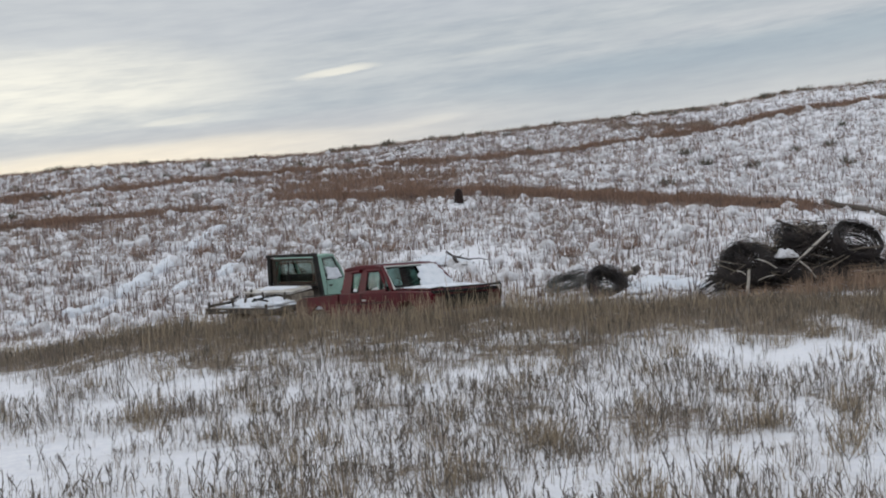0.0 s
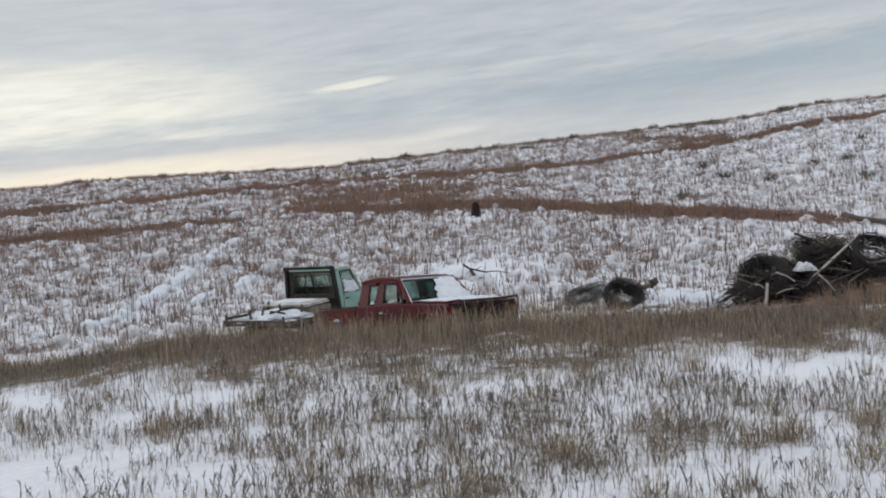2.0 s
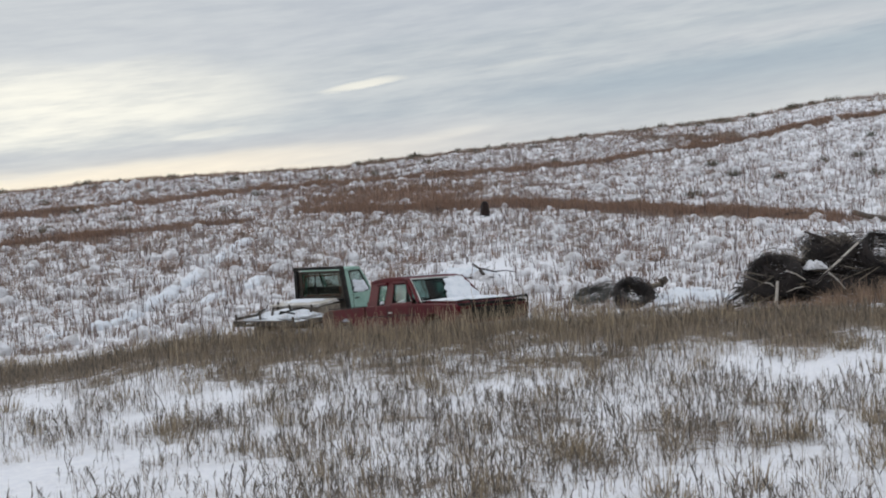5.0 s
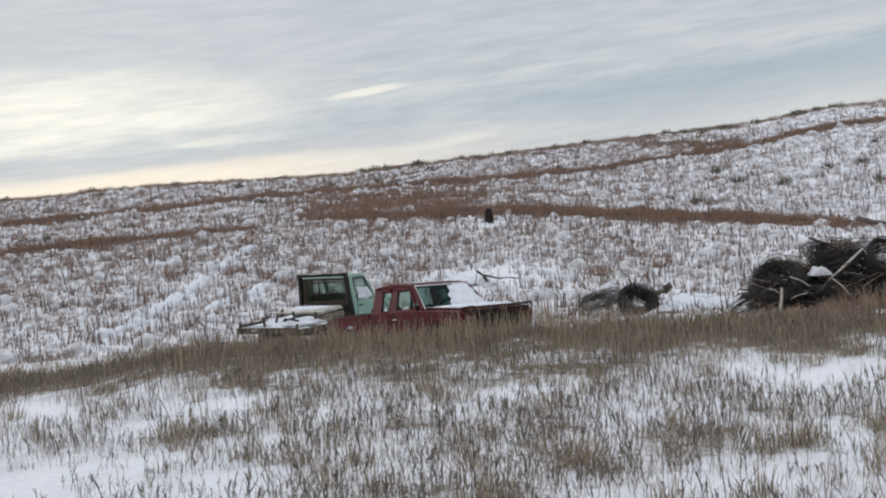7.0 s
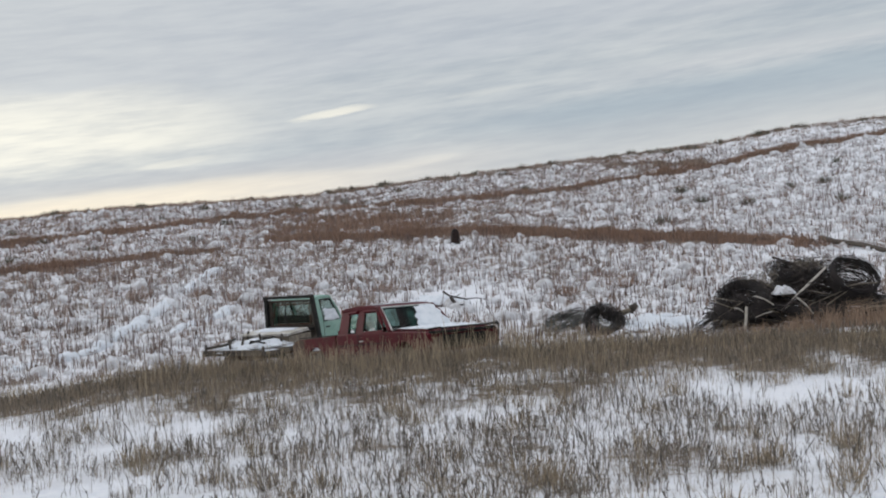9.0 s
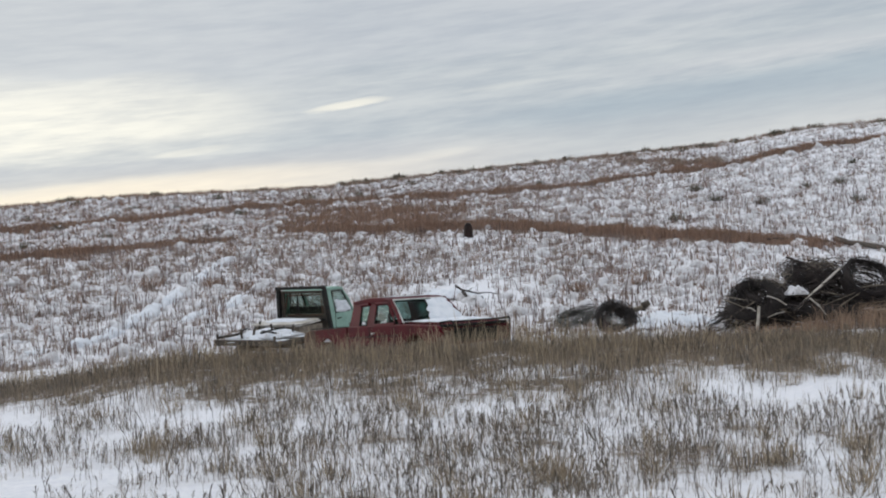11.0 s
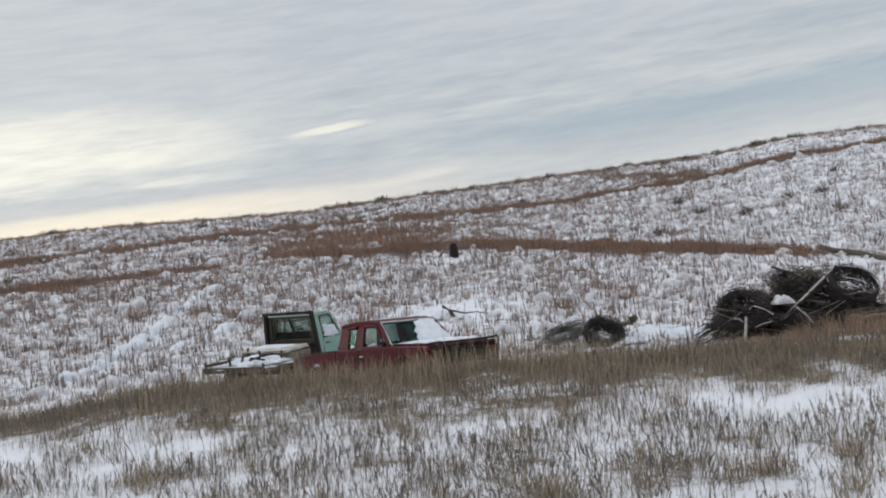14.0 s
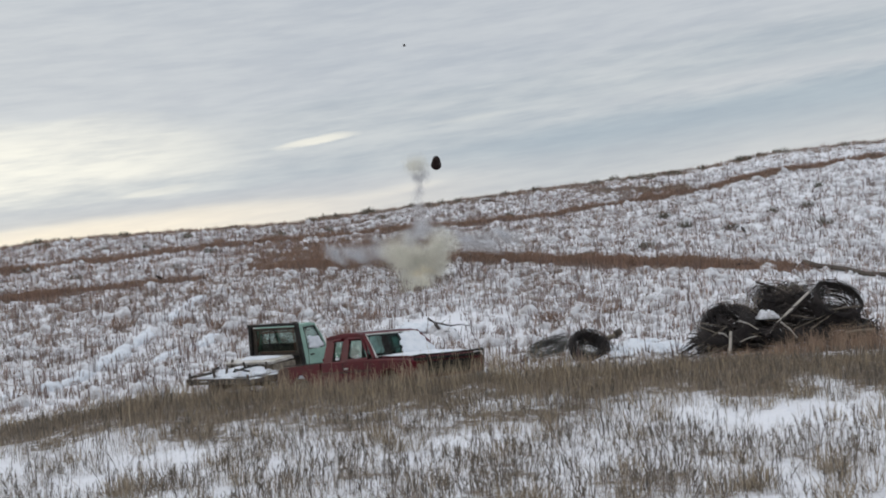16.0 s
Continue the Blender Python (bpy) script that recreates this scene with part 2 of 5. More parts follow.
# ---- mesh helpers ----
def part(name, bm, material, parent=None, label="", smooth_shade=False):
    me = bpy.data.meshes.new(name)
    bm.normal_update()
    bm.to_mesh(me)
    bm.free()
    me.materials.append(material)
    if smooth_shade:
        me.polygons.foreach_set("use_smooth", [True] * len(me.polygons))
    ob = new(name, me)
    if parent is not None:
        ob.parent = parent
    if label:
        tagged(ob, label)
    return ob


def raw_mesh(name, verts, faces, material, parent=None, label="", smooth_shade=False):
    """A mesh from arrays: verts (n, 3), faces (m, 3 or 4)."""
    verts, faces = np.asarray(verts, np.float32), np.asarray(faces, np.int32)
    me = bpy.data.meshes.new(name)
    k = faces.shape[1]
    me.vertices.add(len(verts))
    me.vertices.foreach_set("co", verts.ravel())
    me.loops.add(faces.size)
    me.loops.foreach_set("vertex_index", faces.ravel())
    me.polygons.add(len(faces))
    me.polygons.foreach_set("loop_start", np.arange(0, faces.size, k, dtype=np.int32))
    if smooth_shade:
        me.polygons.foreach_set("use_smooth", np.ones(len(faces), bool))
    me.update(calc_edges=True)
    me.materials.append(material)
    ob = new(name, me)
    if parent is not None:
        ob.parent = parent
    if label:
        tagged(ob, label)
    return ob


def empty(name, m, label, category, group="", kind=""):
    ob = new(name)
    ob.matrix_world = m
    return tagged(ob, label, category, group, kind)


def box(x0, x1, y0, y1, z0, z1, bevel=0.01, bm=None):
    own = bmesh.new()
    vs = [own.verts.new((x, y, z)) for x in (x0, x1) for y in (y0, y1) for z in (z0, z1)]
    for f in ((0, 1, 3, 2), (4, 6, 7, 5), (0, 4, 5, 1), (2, 3, 7, 6), (0, 2, 6, 4), (1, 5, 7, 3)):
        own.faces.new([vs[i] for i in f])
    if bevel:
        bmesh.ops.bevel(own, geom=list(own.edges), offset=bevel, segments=2, affect="EDGES", profile=0.6)
    return merge(own, bm)


def merge(own, bm):
    if bm is None:
        return own
    me = bpy.data.meshes.new("tmp")
    own.to_mesh(me)
    own.free()
    bm.from_mesh(me)
    bpy.data.meshes.remove(me)
    return bm


def slab(outline, y0, y1, bevel=0.02, bm=None):
    """A profile of (x, z) points pushed out from y0 to y1."""
    own = bmesh.new()
    a = [own.verts.new((x, y0, z)) for x, z in outline]
    b = [own.verts.new((x, y1, z)) for x, z in outline]
    n = len(outline)
    own.faces.new(a)
    own.faces.new(b[::-1])
    for i in range(n):
        own.faces.new((a[i], b[i], b[(i + 1) % n], a[(i + 1) % n]))
    bmesh.ops.recalc_face_normals(own, faces=own.faces)
    if bevel:
        bmesh.ops.bevel(own, geom=list(own.edges), offset=bevel, segments=2, affect="EDGES", profile=0.6)
    return merge(own, bm)


def bar(p, q, r0, r1=None, sides=7, bm=None):
    """A tapering round bar from p to q."""
    own = bm if bm is not None else bmesh.new()
    p, q = Vector(p), Vector(q)
    turn = (q - p).to_track_quat("Z", "Y").to_matrix()
    rings = []
    for c, r in ((p, r0), (q, r1 if r1 is not None else r0)):
        rings.append([own.verts.new(c + turn @ Vector((r * math.cos(k * math.tau / sides), r * math.sin(k * math.tau / sides), 0))) for k in range(sides)])
    for k in range(sides):
        own.faces.new((rings[0][k], rings[0][(k + 1) % sides], rings[1][(k + 1) % sides], rings[1][k]))
    own.faces.new(rings[0][::-1])
    own.faces.new(rings[1])
    return own


def pipe(points, r, sides=6, bm=None, taper=1.0):
    """A bent round bar through points, made of one skin."""
    own = bm if bm is not None else bmesh.new()
    pts = [Vector(p) for p in points]
    rings = []
    for i, c in enumerate(pts):
        d = pts[min(i + 1, len(pts) - 1)] - pts[max(i - 1, 0)]
        turn = d.to_track_quat("Z", "Y").to_matrix()
        rr = r * (1 + (taper - 1) * i / max(1, len(pts) - 1))
        rings.append([own.verts.new(c + turn @ Vector((rr * math.cos(k * math.tau / sides), rr * math.sin(k * math.tau / sides), 0))) for k in range(sides)])
    for a, b in zip(rings, rings[1:]):
        for k in range(sides):
            own.faces.new((a[k], a[(k + 1) % sides], b[(k + 1) % sides], b[k]))
    own.faces.new(rings[0][::-1])
    own.faces.new(rings[-1])
    return own


def lathe(rings, sides=24, bm=None, axis="Z"):
    """Turned body: rings of (radius, height) from one end to the other, closed at both."""
    own = bmesh.new()
    made = []
    for r, h in rings:
        row = []
        for k in range(sides):
            a = k * math.tau / sides
            v = (r * math.cos(a), r * math.sin(a), h) if axis == "Z" else (r * math.cos(a), h, r * math.sin(a))
            row.append(own.verts.new(v))
        made.append(row)
    for a, b in zip(made, made[1:]):
        for k in range(sides):
            own.faces.new((a[k], a[(k + 1) % sides], b[(k + 1) % sides], b[k]))
    own.faces.new(made[0][::-1])
    own.faces.new(made[-1])
    bmesh.ops.recalc_face_normals(own, faces=own.faces)
    return merge(own, bm)


def mound(lx, ly, h, seed, n=18, bm=None, at=(0, 0, 0)):
    """A low uneven cushion of snow, lx by ly, with a thin rim."""
    own = bmesh.new()
    grid = []
    for i in range(n + 1):
        row = []
        for j in range(n + 1):
            a, b = i / n * 2 - 1, j / n * 2 - 1
            edge = max(0.0, 1 - max(abs(a), abs(b)) ** 3)
            z = h * edge * (0.7 + 0.6 * noise.noise((a * 2.1 + seed, b * 2.1, seed * 0.7)))
            wob = 0.05 * noise.noise((a * 3, b * 3, seed + 5))
            row.append(own.verts.new((at[0] + a * lx / 2 + wob, at[1] + b * ly / 2 + wob, at[2] + max(z, 0.0))))
        grid.append(row)
    for i in range(n):
        for j in range(n):
            own.faces.new((grid[i][j], grid[i + 1][j], grid[i + 1][j + 1], grid[i][j + 1]))
    # underside
    rim = [grid[i][0] for i in range(n + 1)] + [grid[n][j] for j in range(1, n + 1)] + [grid[i][n] for i in range(n - 1, -1, -1)] + [grid[0][j] for j in range(n - 1, 0, -1)]
    own.faces.new(rim)
    bmesh.ops.recalc_face_normals(own, faces=own.faces)
    return merge(own, bm)


# ---- the lie of the land ----
SKYLINE_U = np.array([-0.60, -0.364, -0.27, -0.178, -0.104, -0.085, 0.0, 0.10, 0.193, 0.24, 0.286, 0.364, 0.60])
SKYLINE_V = np.array([100.0, 111, 121, 121, 121, 126, 138, 153, 165, 173, 189, 199, 215])
LAND_D = np.array([-400.0, -60, 0, 11, 20, 25, 29, 34, 48, 62, 85, 110, 140, 220, 2600])
LENS = 2154.0


def hermite(d, knots, values):
    """Smooth curve through values (knots, n) at the places d (n,)."""
    i = np.clip(np.searchsorted(knots, d) - 1, 0, len(knots) - 2)
    span = np.diff(knots)[:, None]
    slope = np.diff(values, axis=0) / span
    tang = np.vstack([slope[:1], (slope[1:] * span[:-1] + slope[:-1] * span[1:]) / (span[1:] + span[:-1]), slope[-1:]])
    n = np.arange(len(d))
    k = (d - knots[i]) / span[i, 0]
    h = span[i, 0]
    k2, k3 = k * k, k * k * k
    return (2 * k3 - 3 * k2 + 1) * values[i, n] + (k3 - 2 * k2 + k) * h * tang[i, n] + (3 * k2 - 2 * k3) * values[i + 1, n] + (k3 - k2) * h * tang[i + 1, n]


def ripple(x, y, seed, wave):
    """Cheap smooth noise, about -1 to 1."""
    rng = np.random.default_rng(seed)
    out = np.zeros_like(x)
    for k in range(7):
        a, ph, w = rng.uniform(0, math.tau), rng.uniform(0, math.tau), rng.uniform(0.6, 1.9)
        out += np.sin((x * math.cos(a) + y * math.sin(a)) * math.tau / wave * w + ph + 1.3 * np.sin((x * math.sin(a) - y * math.cos(a)) * math.tau / wave * 0.6 + 2 * ph))
    return out / 3.2


def land(x, y):
    """Height of the ground, metres."""
    x, y = np.atleast_1d(np.asarray(x, float)), np.atleast_1d(np.asarray(y, float))
    u = np.clip(x / np.maximum(y, 18.0), -0.6, 0.6)
    v = np.interp(u, SKYLINE_U, SKYLINE_V)
    top = EYE + v * 110.0 / LENS
    right = np.clip((x - 3) / 8, 0, 1)
    hump = np.clip((x + 9.5) / 3.5, 0, 1) * np.clip(1.25 - np.abs(x) / 20, 0, 1)
    z = np.stack([np.full_like(x, 3.0), np.full_like(x, 1.7), np.full_like(x, 1.05), np.full_like(x, 0.30), 0.27 + 0.10 * hump, 0.16 + 0.50 * hump, 0.0 + 0.22 * right,
                  0.10 + 0.3 * right, np.full_like(x, 1.6), np.full_like(x, 3.45), EYE + (3.85 + (v - 138) * 0.018), top, top - 1.0, top - 8.0, top - 14.0])
    h = hermite(y, LAND_D, z)
    far = np.clip((y - 30) / 40, 0, 1)
    h += 0.035 * ripple(x, y, 3, 2.6) * (1 - 0.3 * far) + far * 0.10 * ripple(x, y, 4, 7.5) + np.clip(y / 60 - 0.4, 0, 1) * (0.07 * ripple(x, y, 5, 3.1) + 0.06 * ripple(x, y, 6, 1.5))
    return h


def ground_at(x, y):
    return float(land(x, y)[0])


def band(x, y, us, ys, width):
    """How much a place lies in a strip that runs across the slope."""
    u = x / np.maximum(y, 18.0)
    centre = np.interp(u, us, ys)
    inside = (u > us[0]) & (u < us[-1])
    wide = width * (1 + 0.35 * ripple(x, y, 8, 9.0))
    ends = np.clip((u - us[0]) / 0.04, 0, 1) * np.clip((us[-1] - u) / 0.03, 0, 1)
    return np.where(inside, ends * np.exp(-((y - centre) / wide) ** 4), 0.0)


BAND_BIN = ((-0.14, -0.102, -0.055, 0.01, 0.056, 0.125, 0.195, 0.287, 0.365, 0.6), (68.5, 68.2, 67.0, 66.6, 65.2, 61.6, 58.6, 54.6, 51.8, 44.0))
BAND_UPPER = ((-0.6, -0.362, -0.315, -0.268, -0.175, -0.1, -0.035, 0.034, 0.104, 0.174, 0.245, 0.291, 0.37, 0.6), (70.0, 76.5, 79.0, 80.0, 85.9, 87.5, 86.2, 85.6, 86.0, 89.3, 92.2, 94.5, 96.9, 101.0))
BAND_LEFT = ((-0.6, -0.363, -0.316, -0.269, -0.223, -0.18), (56.0, 60.6, 62.1, 63.5, 64.8, 65.2))
BAND_SPUR = ((0.115, 0.152, 0.221, 0.245), (102.2, 99.0, 94.2, 92.4))


def cover_of(x, y):
    """Dry growth, 0 to 1, and how russet it is, 0 to 1."""
    a = band(x, y, *BAND_BIN, 1.25)
    b = band(x, y, *BAND_UPPER, 1.05)
    c = band(x, y, *BAND_LEFT, 0.70)
    s = band(x, y, *BAND_SPUR, 1.5)
    u = x / np.maximum(y, 18.0)
    patch = np.exp(-((u + 0.055) / 0.085) ** 2) * np.exp(-((y - 74.5) / 7.5) ** 2)
    fan = np.exp(-((u - 0.185) / 0.045) ** 2) * np.exp(-((y - 94) / 4.0) ** 2)
    left = np.clip((-u - 0.02) / 0.25, 0, 1) * np.clip((y - 50) / 20, 0, 1)
    crest = np.exp(-((y - 108) / 4.0) ** 2)
    mottled = 0.5 + 0.5 * ripple(x, y, 21, 4.0)
    hill = np.clip((y - 36) / 8, 0, 1)
    c0 = 0.45 + 0.12 * ripple(x, y, 23, 1.7) + 0.16 * mottled + 0.36 * patch + 0.30 * fan + 0.12 * left + 0.34 * crest - 0.10 * np.clip((y - 58) / 45, 0, 1) - 0.20 * np.clip((u - 0.10) / 0.2, 0, 1) - 0.20 * np.clip((y - 64) / 5, 0, 1) * np.clip((-u - 0.12) / 0.07, 0, 1)
    tall = np.exp(-((y - 25.0) / (2.8 + 1.2 * np.clip((x + 7) / 4, 0, 1))) ** 2)
    near = 0.285 + 0.12 * ripple(x, y, 24, 1.1) + 0.28 * mottled + 0.10 * ripple(x, y, 25, 2.3) + 0.45 * tall - 0.06 * np.clip((12 - y) / 4, 0, 1)
    # open snow, bare of stems, towards the right of the foreground and behind the trucks
    near -= 0.24 * np.exp(-(((x + 4.0) / 1.2) ** 2 + ((y - 19.0) / 1.4) ** 2))
    near += 0.08 * np.exp(-(((x - 0.1) / 1.0) ** 2 + ((y - 12.2) / 0.7) ** 2)) - 0.22 * np.exp(-(((x - 0.8) / 2.2) ** 2 + ((y - 18.6) / 1.2) ** 2))
    near += 0.22 * np.exp(-(((x - 3.0) / 0.9) ** 2 + ((y - 13.3) / 0.9) ** 2)) - 0.35 * np.exp(-(((x - 4.4) / 1.5) ** 2 + ((y - 19.6) / 1.3) ** 2))
    near -= 0.55 * np.exp(-(((x - 6.0) / 1.5) ** 2 + ((y - 18.3) / 1.6) ** 2)) + 0.28 * np.exp(-(((x - 2.4) / 1.3) ** 2 + ((y - 11.0) / 0.9) ** 2)) + 0.4 * np.exp(-(((x - 4.4) / 1.4) ** 2 + ((y - 12.6) / 1.5) ** 2)) + 0.42 * np.exp(-(((x + 4.6) / 2.0) ** 2 + ((y - 13.0) / 2.6) ** 2)) + 0.40 * np.exp(-(((x + 8.0) / 2.4) ** 2 + ((y - 18.5) / 2.6) ** 2))
    bald = 0.55 * np.exp(-(((x - 0.6) / 2.4) ** 2 + ((y - 45.0) / 4.0) ** 2)) + 0.30 * np.exp(-(((x - 5.8) / 2.2) ** 2 + ((y - 37.5) / 2.2) ** 2))
    bald = bald + 0.30 * np.exp(-((x + 10.9) / 0.7) ** 2) * np.clip((y - 36) / 2, 0, 1) * np.clip((57 - y) / 3, 0, 1)
    bald = bald + 0.55 * np.exp(-(((x - 0.93) / 1.3) ** 2 + ((y - 60.6) / 1.5) ** 2)) + 0.60 * np.exp(-(((x - 6.5) / 1.1) ** 2 + ((y - 36.6) / 1.5) ** 2))
    bald = bald + 0.5 * np.exp(-((y - 53.2 + 0.45 * (x - 16.5)) / 0.9) ** 2) * np.clip((x - 13.5) / 1.0, 0, 1) + 0.4 * np.exp(-(((x - 17.7) / 1.3) ** 2 + ((y - 51.0) / 2.6) ** 2))
    near -= 0.45 * np.exp(-((y - 29.3) / 1.5) ** 2) * np.clip((u - 0.14) / 0.05, 0, 1)
    cov = hill * c0 + (1 - hill) * near + 0.72 * np.maximum.reduce([a, b * 1.12, c * 1.3, s * 0.6]) - bald * hill
    russet = np.clip(a * 0.8 + b * 0.65 + c * 0.6 + patch * 0.9 + 0.40 * left * hill + 0.15 * hill, 0, 1)
    return np.clip(cov, 0, 1), russet


def spaced(edges):
    return np.concatenate([np.arange(lo, hi, st) for lo, hi, st in edges])


def build_ground():
    ys = spaced([(-400, -40, 40), (-40, 4, 4), (4, 40, 0.3), (40, 118, 0.4), (118, 160, 4), (160, 420, 20), (420, 2601, 120)])
    xs = spaced([(-1600, -160, 90), (-160, -64, 8), (-64, -30, 0.9), (-30, 30, 0.34), (30, 64, 0.9), (64, 160, 8), (160, 1601, 90)])
    gx, gy = np.meshgrid(xs, ys)
    x, y = gx.ravel(), gy.ravel()
    verts = np.stack([x, y, land(x, y)], 1)
    nx, ny = len(xs), len(ys)
    i = (np.arange(ny - 1)[:, None] * nx + np.arange(nx - 1)[None]).ravel()
    ob = raw_mesh("ground", verts, np.stack([i, i + 1, i + nx + 1, i + nx], 1), GROUND, smooth_shade=True)
    cov, red = cover_of(x, y)
    for key, val in (("cover", cov), ("red", red)):
        ob.data.attributes.new(key, "FLOAT", "POINT").data.foreach_set("value", val.astype(np.float32))
    tagged(ob, "snow-dusted pasture rising to a low bare hill", "ground", kind="structure")


build_ground()


# ---- dry growth ----
def stems(name, x, y, height, width, lean, material, label, rng, levels=2, sink=0.03, tip=0.25, droop=0.0):
    """Ribbons, one to a stem, that stand on the ground and bend over."""
    n = len(x)
    z = land(x, y) - sink
    face, way = rng.uniform(0, math.tau, n), rng.uniform(0, math.tau, n)
    bend = rng.normal(0, 1, n) * lean
    rows = []
    for k in range(levels + 1):
        s = k / levels
        off = bend * height * (s ** 1.7)
        w = width * (1 - (1 - tip) * s) * 0.5
        cx, cy, cz = x + off * np.cos(way) + 0.10 * off, y + off * np.sin(way), z + (height + sink) * (s - droop * s ** 4)
        for sign in (-1, 1):
            rows.append(np.stack([cx + sign * w * np.cos(face), cy + sign * w * np.sin(face), cz], 1))
    verts = np.stack(rows, 1).reshape(-1, 3)
    base = (np.arange(n) * 2 * (levels + 1))[:, None]
    faces = np.concatenate([base + np.array([[2 * k, 2 * k + 1, 2 * k + 3, 2 * k + 2]]) for k in range(levels)])
    return tagged(raw_mesh(name, verts, faces, material), label, "grass", kind="stuff")


def scatter(rng, count, y0, y1, spread=0.46, pad=2.0):
    """Places in the wedge of land before the camera, even by area."""
    y = np.sqrt(rng.uniform(y0 * y0, y1 * y1, count))
    x = rng.uniform(-1, 1, count) * (spread * y + pad)
    return x, y


def clumped(rng, x, y, n, radius):
    cx, cy = np.repeat(x, n), np.repeat(y, n)
    return cx + rng.normal(0, radius, len(cx)), cy + rng.normal(0, radius, len(cy))


def build_hill_grass():
    rng = np.random.default_rng(11)
    x, y = scatter(rng, 84000, 31.0, 111.0)
    cov, red = cover_of(x, y)
    keep = rng.random(len(x)) < np.clip((cov - 0.12) * 1.25, 0.02, 1.0)
    x, y, cov, red = x[keep], y[keep], cov[keep], red[keep]
    is_red = rng.random(len(x)) < red
    for name, mat, pick, tall, label in (("hill_grass", HILL_STRAW, ~is_red, 0.22, "dry straw-coloured grass tufts poking through snow"),
                                         ("russet_grass", RUST, is_red, 0.30, "russet prairie grass in bands on the snowy slope")):
        px, py = clumped(rng, x[pick], y[pick], 6, 0.09)
        h = rng.uniform(0.35, 1.25, len(px)) * tall * (0.75 + 0.5 * np.repeat(cov[pick], 6))
        stems(name, px, py, h, rng.uniform(0.014, 0.034, len(px)), 0.34, mat, label, rng, levels=1, tip=0.35)
    # thick grass that fills the bands
    for us, ys, wide, count, low_h, high_h in ((*BAND_UPPER, 0.50, 6500, 0.12, 0.30), (*BAND_LEFT, 0.32, 2400, 0.10, 0.22), (*BAND_BIN, 0.60, 6000, 0.14, 0.36)):
        u = rng.uniform(max(us[0], -0.45), min(us[-1], 0.45 if us[0] < -0.5 else 0.305), count)
        py = np.interp(u, us, ys) + rng.normal(0, wide, count) + 0.3
        px = u * py
        px, py = clumped(rng, px, py, 4, 0.10)
        h = rng.uniform(low_h, high_h, len(px)) * (1 + 0.35 * ripple(px, py, 28, 3.5))
        stems("band_grass", px, py, h, rng.uniform(0.018, 0.040, len(px)), 0.28, RUST, "continuous band of russet grass across the snowy hill", rng, levels=1, tip=0.35)
    # single upright stalks, taller than the bunch grass
    x, y = scatter(rng, 30000, 33.0, 100.0)
    keep = rng.random(len(x)) < 0.52 + 0.32 * ripple(x, y, 26, 2.4) + 0.15 * ripple(x, y, 27, 9.0)
    keep &= rng.random(len(x)) < np.clip((cover_of(x, y)[0] - 0.04) * 3.5, 0.02, 1)
    px, py = clumped(rng, x[keep], y[keep], 3, 0.05)
    h = rng.uniform(0.16, 0.52, len(px)) * rng.choice((0.7, 1.0, 1.35), len(px), p=(0.45, 0.4, 0.15))
    stems("hill_stalks", px, py, h, rng.uniform(0.018, 0.036, len(px)), 0.22, HILL_WEED, "dull mauve-brown weed stalks scattered over the snowy hill", rng, levels=1, tip=0.6)
    # ragged grass along the crest
    n = 15000
    y = rng.normal(107.5, 3.0, n)
    x = rng.uniform(-0.46, 0.46, n) * y
    keep = ripple(x, y * 0.3, 31, 6.0) + rng.normal(0, 0.5, n) > -0.1
    x, y = x[keep], y[keep]
    h = rng.uniform(0.05, 0.20, len(x)) * (1 + 0.5 * np.clip(ripple(x, y * 0.2, 32, 4.0), 0, 1))
    stems("crest_grass", x, y, h, rng.uniform(0.03, 0.06, len(x)), 0.35, CREST, "brown grass fringe along the hill crest", rng, levels=1)


